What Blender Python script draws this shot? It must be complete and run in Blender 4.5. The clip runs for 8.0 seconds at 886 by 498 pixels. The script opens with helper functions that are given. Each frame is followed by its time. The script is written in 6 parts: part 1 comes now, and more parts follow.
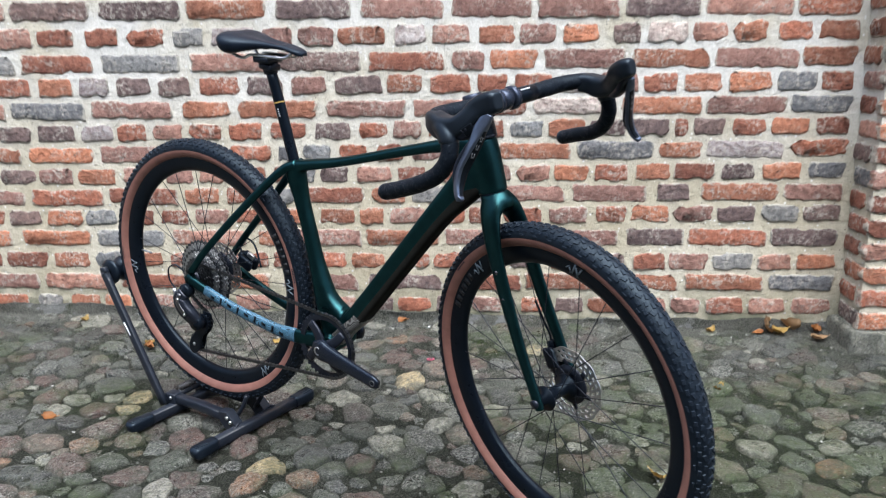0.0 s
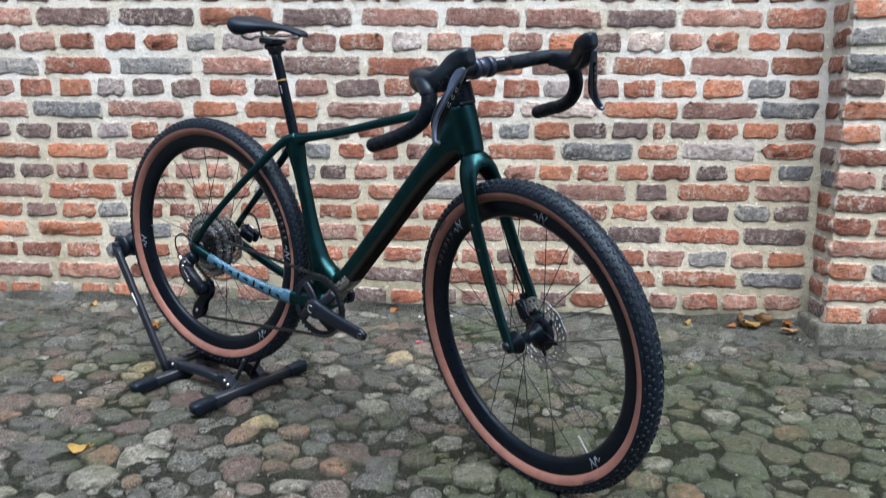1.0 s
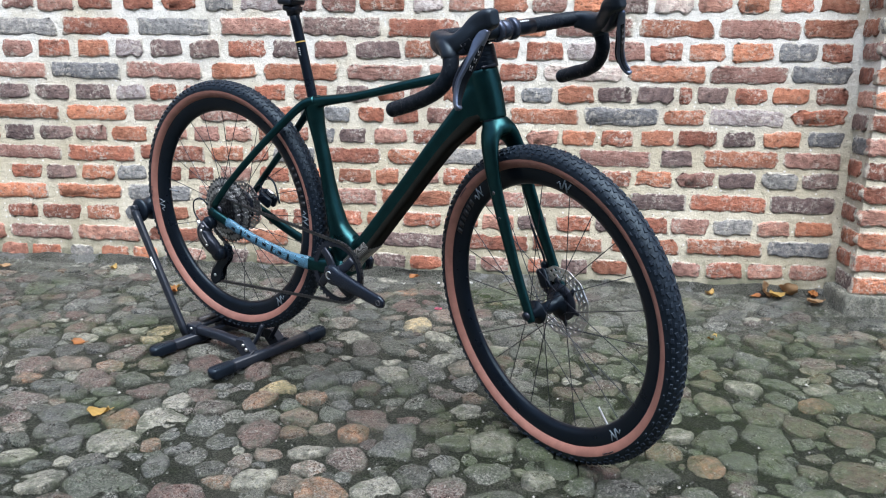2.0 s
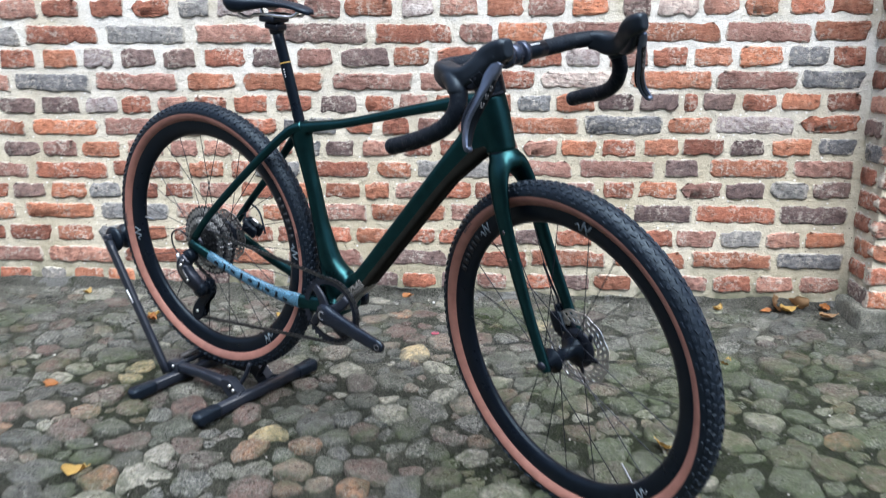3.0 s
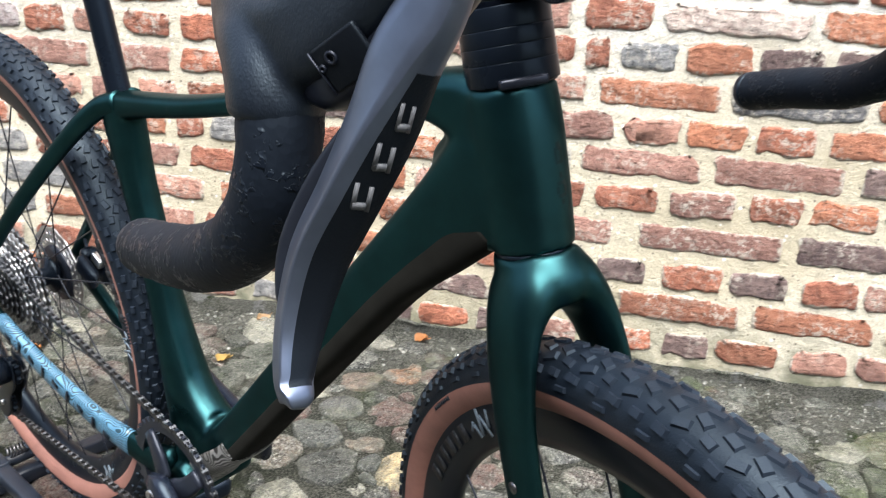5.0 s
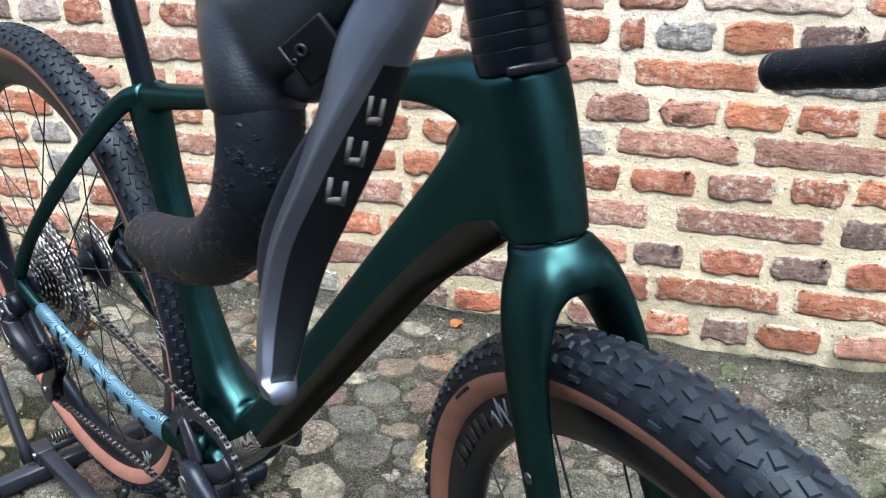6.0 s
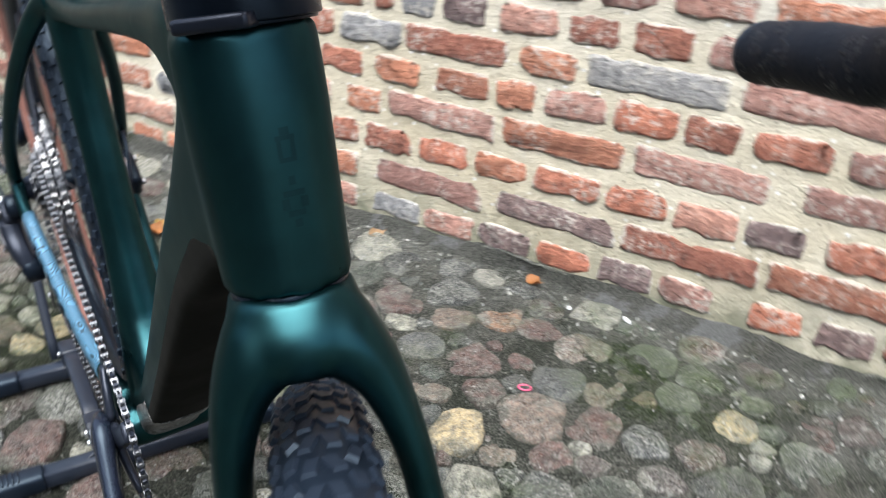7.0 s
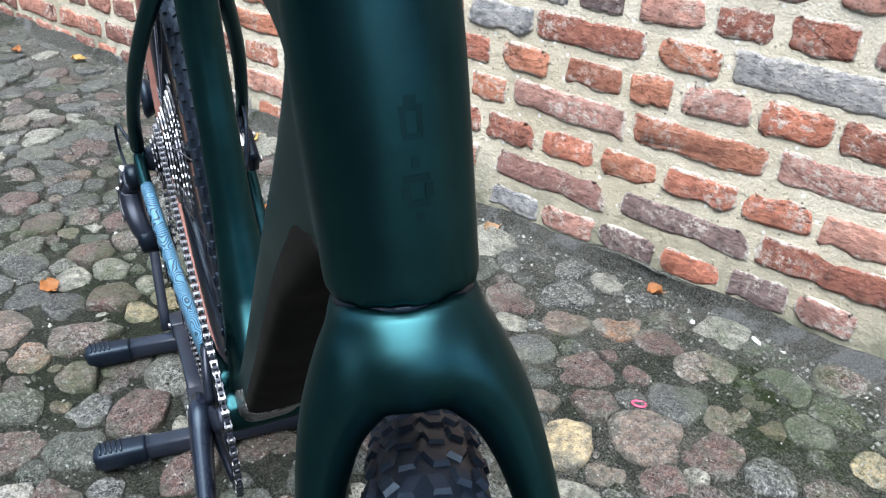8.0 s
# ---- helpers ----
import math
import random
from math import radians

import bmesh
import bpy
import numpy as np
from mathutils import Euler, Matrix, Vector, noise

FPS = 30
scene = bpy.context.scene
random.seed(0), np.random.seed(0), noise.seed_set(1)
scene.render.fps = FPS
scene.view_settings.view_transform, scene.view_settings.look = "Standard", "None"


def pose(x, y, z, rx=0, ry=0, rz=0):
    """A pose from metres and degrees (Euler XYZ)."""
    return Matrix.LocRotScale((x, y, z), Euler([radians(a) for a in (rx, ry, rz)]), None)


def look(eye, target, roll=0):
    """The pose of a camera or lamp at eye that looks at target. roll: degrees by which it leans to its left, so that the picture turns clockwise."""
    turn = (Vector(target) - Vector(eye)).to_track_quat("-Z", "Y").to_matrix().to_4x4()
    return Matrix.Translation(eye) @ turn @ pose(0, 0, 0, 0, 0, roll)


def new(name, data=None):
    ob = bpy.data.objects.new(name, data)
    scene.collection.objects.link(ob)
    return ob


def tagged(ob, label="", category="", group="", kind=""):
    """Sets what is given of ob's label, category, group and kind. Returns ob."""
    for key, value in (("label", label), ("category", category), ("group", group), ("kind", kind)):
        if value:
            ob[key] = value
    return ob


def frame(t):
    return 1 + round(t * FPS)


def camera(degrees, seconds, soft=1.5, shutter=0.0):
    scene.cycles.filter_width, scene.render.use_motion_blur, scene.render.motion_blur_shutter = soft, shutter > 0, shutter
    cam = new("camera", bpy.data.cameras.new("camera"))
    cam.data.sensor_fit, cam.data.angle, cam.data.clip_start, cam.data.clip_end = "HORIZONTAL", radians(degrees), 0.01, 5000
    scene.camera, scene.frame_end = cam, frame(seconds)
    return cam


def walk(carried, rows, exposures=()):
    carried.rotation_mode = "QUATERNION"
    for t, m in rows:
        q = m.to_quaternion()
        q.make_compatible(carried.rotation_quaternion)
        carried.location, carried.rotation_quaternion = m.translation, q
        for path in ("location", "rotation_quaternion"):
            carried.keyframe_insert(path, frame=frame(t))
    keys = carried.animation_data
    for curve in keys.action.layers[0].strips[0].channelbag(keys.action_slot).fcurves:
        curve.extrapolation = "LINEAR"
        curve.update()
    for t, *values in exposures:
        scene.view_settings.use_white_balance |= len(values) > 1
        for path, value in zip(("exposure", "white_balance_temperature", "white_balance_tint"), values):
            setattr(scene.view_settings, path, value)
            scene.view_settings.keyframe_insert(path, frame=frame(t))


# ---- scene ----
EXPO = 1.735
KELVIN, TINT = 5950, 7
cam = camera(56.7, 8.0, 1.1, 0.45)
PATH = [
    (0, (0.263, -2.82, 0.926), (0.086, -0.881, 0.469), -0.2),
    (0.2, (0.293, -2.886, 0.888), (0.108, -0.932, 0.504), -0.2),
    (0.5, (0.32, -2.971, 0.84), (0.135, -1.006, 0.516), -0.1),
    (0.8, (0.327, -3.012, 0.789), (0.143, -1.047, 0.47), 0.5),
    (1, (0.331, -3.017, 0.768), (0.141, -1.056, 0.426), 0.8),
    (1.2, (0.333, -3.011, 0.755), (0.131, -1.058, 0.373), 1.1),
    (1.5, (0.327, -2.995, 0.757), (0.101, -1.054, 0.333), 1.1),
    (1.7, (0.329, -2.992, 0.76), (0.094, -1.052, 0.335), 1.1),
    (2.8, (0.283, -2.878, 0.824), (0.078, -0.941, 0.367), 0.6),
    (3, (0.257, -2.815, 0.853), (0.071, -0.88, 0.385), 0.3),
    (3.2, (0.226, -2.722, 0.899), (0.067, -0.788, 0.412), -0.1),
    (3.5, (0.23, -2.562, 0.905), (0.091, -0.631, 0.406), -0.1),
    (3.8, (0.233, -2.356, 0.905), (0.114, -0.434, 0.367), 0.8),
    (4, (0.266, -2.194, 0.904), (0.127, -0.28, 0.338), 1.6),
    (4.3, (0.284, -1.973, 0.901), (0.111, -0.071, 0.306), 2.9),
    (4.5, (0.275, -1.835, 0.887), (0.033, 0.054, 0.276), 3.8),
    (4.7, (0.264, -1.772, 0.858), (-0.053, 0.099, 0.226), 3.8),
    (5, (0.268, -1.74, 0.84), (-0.131, 0.105, 0.181), 3.4),
    (5.2, (0.271, -1.734, 0.836), (-0.174, 0.095, 0.162), 2.8),
    (6.3, (0.309, -1.725, 0.85), (-0.197, 0.065, 0.117), 1.9),
    (6.5, (0.344, -1.654, 0.855), (-0.167, 0.059, -0.04), 3.8),
    (6.6, (0.37, -1.626, 0.844), (-0.208, 0.058, -0.066), 1.2),
    (6.8, (0.393, -1.542, 0.838), (-0.347, 0.086, -0.057), -0.6),
    (7, (0.422, -1.464, 0.843), (-0.438, 0.094, -0.07), 4.2),
    (7.2, (0.42, -1.442, 0.825), (-0.548, 0.041, -0.106), 5.3),
    (7.5, (0.396, -1.431, 0.818), (-0.633, -0.006, -0.136), 4.9),
    (7.7, (0.386, -1.418, 0.813), (-0.671, -0.011, -0.139), 4.2),
    (8, (0.38, -1.418, 0.815), (-0.692, -0.019, -0.13), 4.4),
]
walk(cam, [(t, look(eye, target, roll)) for t, eye, target, roll in PATH],
     [(t, EXPO + e, KELVIN + k, TINT) for t, e, k in ((0, -0.03, 0), (0.5, -0.12, 0), (1.0, -0.12, -40), (1.5, 0.02, -80), (3.5, 0.15, -80), (4.0, 0.22, 0), (4.5, 0.44, 160), (5, 0.62, 440), (6.5, 0.44, 420), (7, 0.40, 140), (8, 0.43, -170))])

# ---- daylight: a bright overcast sky ----
world = bpy.data.worlds.new("overcast_sky")
scene.world = world
world.use_nodes = True
wn = world.node_tree
wn.nodes.clear()
w_out = wn.nodes.new("ShaderNodeOutputWorld")
w_bg = wn.nodes.new("ShaderNodeBackground")
w_sky = wn.nodes.new("ShaderNodeTexSky")
w_sky.sky_type = "NISHITA"
w_sky.sun_disc = False
w_sky.sun_elevation = radians(69)
w_sky.sun_rotation = radians(166)
w_sky.air_density, w_sky.dust_density, w_sky.ozone_density = 1.0, 7.0, 1.5
w_hsv = wn.nodes.new("ShaderNodeHueSaturation")
w_hsv.inputs["Saturation"].default_value = 0.8
wn.links.new(w_sky.outputs[0], w_hsv.inputs["Color"])
wn.links.new(w_hsv.outputs[0], w_bg.inputs["Color"])
wn.links.new(w_bg.outputs[0], w_out.inputs["Surface"])
w_bg.inputs["Strength"].default_value = 0.09
sun_data = bpy.data.lights.new("sun", "SUN")
sun_data.energy, sun_data.angle, sun_data.color = 1.5, radians(62), (1.0, 0.99, 0.98)
sun = new("sun", sun_data)
sun.matrix_world = look((0.45, -1.78, 4.8), (0, 0, 0))

# ---- materials ----
def mat_base(name):
    m = bpy.data.materials.new(name)
    m.use_nodes = True
    nt = m.node_tree
    return m, nt, nt.nodes["Principled BSDF"]


def nd(nt, kind, **vals):
    n = nt.nodes.new(kind)
    for k, v in vals.items():
        n.inputs[k].default_value = v
    return n


def coords(nt, space="Object", scale=1.0):
    tc = nt.nodes.new("ShaderNodeTexCoord")
    mp = nt.nodes.new("ShaderNodeMapping")
    mp.inputs["Scale"].default_value = (scale,) * 3 if not isinstance(scale, tuple) else scale
    nt.links.new(tc.outputs[space], mp.inputs["Vector"])
    return mp.outputs[0]


def world_coords(nt):
    g = nt.nodes.new("ShaderNodeNewGeometry")
    return g.outputs["Position"]


def noise_tex(nt, vec, scale, detail=4.0, rough=0.6):
    n = nd(nt, "ShaderNodeTexNoise", Scale=scale, Detail=detail, Roughness=rough)
    nt.links.new(vec, n.inputs["Vector"])
    return n.outputs["Fac"]


def ramp(nt, fac, stops):
    r = nt.nodes.new("ShaderNodeValToRGB")
    while len(r.color_ramp.elements) < len(stops):
        r.color_ramp.elements.new(0.5)
    for e, (p, c) in zip(r.color_ramp.elements, stops):
        e.position = p
        e.color = (*c, 1) if len(c) == 3 else c
    nt.links.new(fac, r.inputs[0])
    return r.outputs[0]


def mixc(nt, fac, a, b, mode="MIX"):
    n = nt.nodes.new("ShaderNodeMix")
    n.data_type, n.blend_type = "RGBA", mode
    for sock, v in ((n.inputs[0], fac), (n.inputs[6], a), (n.inputs[7], b)):
        if isinstance(v, (int, float)):
            sock.default_value = v
        elif isinstance(v, tuple):
            sock.default_value = (*v, 1)
        else:
            nt.links.new(v, sock)
    return n.outputs[2]


def bump(nt, bsdf, height, strength, dist=0.002, prev=None):
    b = nd(nt, "ShaderNodeBump", Strength=strength, Distance=dist)
    nt.links.new(height, b.inputs["Height"])
    if prev:
        nt.links.new(prev, b.inputs["Normal"])
    nt.links.new(b.outputs[0], bsdf.inputs["Normal"])
    return b.outputs[0]


def maprange(nt, v, a, b, c, d):
    n = nd(nt, "ShaderNodeMapRange", **{"From Min": a, "From Max": b, "To Min": c, "To Max": d})
    nt.links.new(v, n.inputs["Value"])
    return n.outputs[0]


def obj_random(nt):
    return nt.nodes.new("ShaderNodeObjectInfo").outputs["Random"]


def island_random(nt):
    return nt.nodes.new("ShaderNodeNewGeometry").outputs["Random Per Island"]


def math_node(nt, op, a, b):
    n = nt.nodes.new("ShaderNodeMath")
    n.operation = op
    for sock, v in zip(n.inputs, (a, b)):
        if isinstance(v, (int, float)):
            sock.default_value = v
        else:
            nt.links.new(v, sock)
    return n.outputs[0]


def chips(nt, p, scale, size, share):
    """Scattered round specks: 1 inside a chip, 0 elsewhere."""
    v = nd(nt, "ShaderNodeTexVoronoi", Scale=scale)
    nt.links.new(p, v.inputs["Vector"])
    sep = nt.nodes.new("ShaderNodeSeparateXYZ")
    nt.links.new(v.outputs["Color"], sep.inputs[0])
    inside = maprange(nt, v.outputs["Distance"], size, size * 0.6, 0, 1)
    return math_node(nt, "MULTIPLY", inside, math_node(nt, "LESS_THAN", sep.outputs["X"], share))


def brick_mat(name, dark, mid, light, joined=False):
    """Hand-made brick: a clay tone that drifts over each piece, scuffs, lime smears and pitted relief."""
    m, nt, b = mat_base(name)
    p = world_coords(nt)
    big = noise_tex(nt, p, 14, 3)
    fine = noise_tex(nt, p, 160, 5, 0.7)
    mid_n = noise_tex(nt, p, 45, 5, 0.65)
    rnd = island_random(nt) if joined else obj_random(nt)
    base = ramp(nt, mid_n, [(0.28, dark), (0.5, mid), (0.74, light)])
    tint = ramp(nt, rnd, [(0.0, (0.62, 0.60, 0.62)), (0.5, (1, 1, 1)), (1.0, (1.3, 1.22, 1.12))])
    base = mixc(nt, 1.0, base, tint, "MULTIPLY")
    base = mixc(nt, 1.0, base, (1.27, 1.28, 1.28), "MULTIPLY")
    soot = maprange(nt, big, 0.5, 0.72, 0, 0.55)
    base = mixc(nt, soot, base, tuple(c * 0.55 for c in dark))
    lime = nt.nodes.new("ShaderNodeMath")
    lime.operation = "MULTIPLY"
    nt.links.new(maprange(nt, noise_tex(nt, p, 9, 2), 0.45, 0.60, 0, 1), lime.inputs[0])
    nt.links.new(maprange(nt, noise_tex(nt, p, 70, 6, 0.75), 0.49, 0.58, 0, 0.7), lime.inputs[1])
    base = mixc(nt, lime.outputs[0], base, (0.62, 0.57, 0.50))
    st = nd(nt, "ShaderNodeMapping", Scale=(1.0, 1.0, 2.3))
    nt.links.new(p, st.inputs["Vector"])
    pits = noise_tex(nt, st.outputs[0], 52, 6, 0.72)
    if not joined:
        # lime dragged over the arrises by the pointing trowel
        gen = nt.nodes.new("ShaderNodeSeparateXYZ")
        nt.links.new(nt.nodes.new("ShaderNodeTexCoord").outputs["Generated"], gen.inputs[0])
        near = []
        for axis, start in (("X", 0.86), ("Z", 0.58)):
            d = nd(nt, "ShaderNodeMath")
            d.operation = "MULTIPLY_ADD"
            nt.links.new(gen.outputs[axis], d.inputs[0])
            d.inputs[1].default_value, d.inputs[2].default_value = 2.0, -1.0
            ab = nt.nodes.new("ShaderNodeMath")
            ab.operation = "ABSOLUTE"
            nt.links.new(d.outputs[0], ab.inputs[0])
            near.append(maprange(nt, ab.outputs[0], start, 1.0, 0.0, 0.36))
        top = nt.nodes.new("ShaderNodeMath")
        top.operation = "MAXIMUM"
        nt.links.new(near[0], top.inputs[0])
        nt.links.new(near[1], top.inputs[1])
        both = nt.nodes.new("ShaderNodeMath")
        both.operation = "ADD"
        nt.links.new(top.outputs[0], both.inputs[0])
        nt.links.new(noise_tex(nt, p, 38, 6, 0.75), both.inputs[1])
        base = mixc(nt, maprange(nt, both.outputs[0], 0.66, 0.79, 0, 0.85), base, (0.56, 0.53, 0.455))
    base = mixc(nt, maprange(nt, pits, 0.44, 0.32, 0, 0.9), base, tuple(c * 0.30 for c in dark))
    base = mixc(nt, maprange(nt, fine, 0.60, 0.72, 0, 0.5), base, tuple(min(1, c * 1.5) for c in light))
    nt.links.new(base, b.inputs["Base Color"])
    b.inputs["Roughness"].default_value = 0.88
    n0 = bump(nt, b, pits, 0.9, 0.012)
    n1 = bump(nt, b, mid_n, 1.0, 0.012, n0)
    bump(nt, b, fine, 0.8, 0.003, n1)
    return m


def mortar_mat():
    m, nt, b = mat_base("lime_mortar")
    p = world_coords(nt)
    big = noise_tex(nt, p, 2.2, 3)
    fine = noise_tex(nt, p, 220, 5, 0.75)
    mid_n = noise_tex(nt, p, 30, 4)
    base = ramp(nt, big, [(0.35, (0.49, 0.435, 0.315)), (0.50, (0.59, 0.54, 0.415)), (0.66, (0.70, 0.655, 0.54))])
    base = mixc(nt, maprange(nt, fine, 0.45, 0.70, 0, 0.6), base, (0.33, 0.285, 0.195))
    base = mixc(nt, maprange(nt, mid_n, 0.55, 0.75, 0, 0.35), base, (0.78, 0.74, 0.64))
    base = mixc(nt, chips(nt, p, 62, 0.30, 0.20), base, (0.80, 0.79, 0.76))
    base = mixc(nt, chips(nt, p, 90, 0.28, 0.14), base, (0.22, 0.19, 0.15))
    sep = nt.nodes.new("ShaderNodeSeparateXYZ")
    nt.links.new(p, sep.inputs[0])
    # the mortar turns whiter towards the upper courses
    pale_top = nt.nodes.new("ShaderNodeMath")
    pale_top.operation = "MULTIPLY"
    nt.links.new(maprange(nt, sep.outputs["Z"], 0.45, 0.85, 0.0, 1.0), pale_top.inputs[0])
    nt.links.new(maprange(nt, noise_tex(nt, p, 3.1, 4), 0.36, 0.56, 0.1, 0.85), pale_top.inputs[1])
    base = mixc(nt, pale_top.outputs[0], base, mixc(nt, maprange(nt, fine, 0.42, 0.60, 0, 1), (0.82, 0.815, 0.79), (0.69, 0.68, 0.64)))
    moss = nt.nodes.new("ShaderNodeMath")
    moss.operation = "MULTIPLY"
    nt.links.new(maprange(nt, sep.outputs["Z"], 0.02, 0.17, 0.9, 0), moss.inputs[0])
    nt.links.new(maprange(nt, noise_tex(nt, p, 12, 4), 0.4, 0.6, 0.3, 1), moss.inputs[1])
    base = mixc(nt, moss.outputs[0], base, (0.13, 0.14, 0.09))
    nt.links.new(base, b.inputs["Base Color"])
    b.inputs["Roughness"].default_value = 0.92
    n1 = bump(nt, b, mid_n, 0.9, 0.012)
    bump(nt, b, fine, 1.0, 0.005, n1)
    return m


def stone_mat(name, joined=False):
    """River cobbles, damp: each one another rock, with speckles, veins and a wet film."""
    m, nt, b = mat_base(name)
    p = world_coords(nt)
    rnd = island_random(nt) if joined else obj_random(nt)
    tone = ramp(nt, rnd, [(0.0, (0.018, 0.022, 0.020)), (0.13, (0.064, 0.074, 0.062)), (0.22, (0.086, 0.042, 0.034)), (0.31, (0.026, 0.032, 0.031)),
                          (0.44, (0.105, 0.108, 0.088)), (0.51, (0.052, 0.031, 0.027)), (0.61, (0.058, 0.067, 0.068)), (0.70, (0.140, 0.082, 0.048)),
                          (0.75, (0.024, 0.036, 0.022)), (0.84, (0.180, 0.138, 0.106)), (0.905, (0.370, 0.355, 0.300))])
    tone.node.color_ramp.interpolation = "CONSTANT"
    tone = mixc(nt, 1.0, tone, (0.80, 0.84, 0.81), "MULTIPLY")
    return stone_finish(m, nt, b, p, tone, 0.85, rnd, joined)


def moss_mask(nt, p):
    """Where moss has spread: drifting patches, a thick cushion near the wall and a spread in the open yard."""
    sep = nt.nodes.new("ShaderNodeVectorMath")
    sep.operation = "DISTANCE"
    nt.links.new(p, sep.inputs[0])
    sep.inputs[1].default_value = (0.21, -0.22, -0.01)
    cushion = maprange(nt, sep.outputs["Value"], 0.05, 0.19, 0.19, 0.0)
    far = nt.nodes.new("ShaderNodeVectorMath")
    far.operation = "DISTANCE"
    nt.links.new(p, far.inputs[0])
    far.inputs[1].default_value = (1.0, -1.15, -0.07)
    cushion = math_node(nt, "ADD", cushion, maprange(nt, far.outputs["Value"], 0.30, 1.05, 0.18, 0.0))
    big = math_node(nt, "ADD", noise_tex(nt, p, 3.4, 7, 0.72), cushion)
    return maprange(nt, big, 0.52, 0.63, 0, 1)


def fill_colour(nt, p, shade=1.0):
    """Grey sand and silt with lighter chips, dark damp pockets and moss."""
    fine = noise_tex(nt, p, 240, 6, 0.85)
    mid_n = noise_tex(nt, p, 30, 7, 0.75)
    c = ramp(nt, fine, [(0.40, (0.012, 0.015, 0.011)), (0.47, (0.062, 0.070, 0.054)), (0.53, (0.165, 0.172, 0.146)), (0.59, (0.48, 0.48, 0.43))])
    c = mixc(nt, maprange(nt, mid_n, 0.53, 0.66, 0, 0.75), c, (0.022, 0.027, 0.017))
    c = mixc(nt, chips(nt, p, 150, 0.42, 0.22), c, (0.34, 0.34, 0.31))
    c = mixc(nt, chips(nt, p, 260, 0.45, 0.25), c, (0.012, 0.014, 0.010))
    # pale washed sand in some places, damp mossy silt in others
    drift = noise_tex(nt, p, 5.5, 6, 0.68)
    c = mixc(nt, maprange(nt, drift, 0.50, 0.64, 0, 0.7), c, mixc(nt, maprange(nt, fine, 0.40, 0.60, 0, 1), (0.14, 0.138, 0.115), (0.46, 0.445, 0.385)))
    c = mixc(nt, maprange(nt, drift, 0.46, 0.36, 0, 0.6), c, mixc(nt, maprange(nt, fine, 0.42, 0.58, 0, 1), (0.008, 0.014, 0.006), (0.050, 0.066, 0.034)))
    green = mixc(nt, maprange(nt, fine, 0.42, 0.58, 0, 1), (0.010, 0.022, 0.004), (0.070, 0.118, 0.020))
    c = mixc(nt, math_node(nt, "MULTIPLY", moss_mask(nt, p), maprange(nt, mid_n, 0.42, 0.58, 1.0, 0.35)), c, green)
    # the yard is drier near the wall and silted dark further out
    xyz = nt.nodes.new("ShaderNodeSeparateXYZ")
    nt.links.new(p, xyz.inputs[0])
    out = math_node(nt, "ADD", noise_tex(nt, p, 2.3, 5, 0.65), maprange(nt, xyz.outputs["Y"], -0.30, -0.85, -0.12, 0.20))
    c = mixc(nt, maprange(nt, out, 0.48, 0.62, 0, 0.62), c, mixc(nt, maprange(nt, fine, 0.45, 0.60, 0, 1), (0.008, 0.012, 0.006), (0.070, 0.084, 0.050)))
    # sand and old mortar washed down along the wall
    sand = math_node(nt, "ADD", noise_tex(nt, p, 7.5, 6, 0.7), maprange(nt, xyz.outputs["Y"], -0.42, -0.08, -0.12, 0.09))
    c = mixc(nt, maprange(nt, sand, 0.49, 0.62, 0, 0.75), c, mixc(nt, maprange(nt, fine, 0.40, 0.60, 0, 1), (0.085, 0.088, 0.075), (0.42, 0.42, 0.385)))
    c = mixc(nt, 1.0, c, (shade, shade, shade * 0.97), "MULTIPLY")
    return c, fine, mid_n


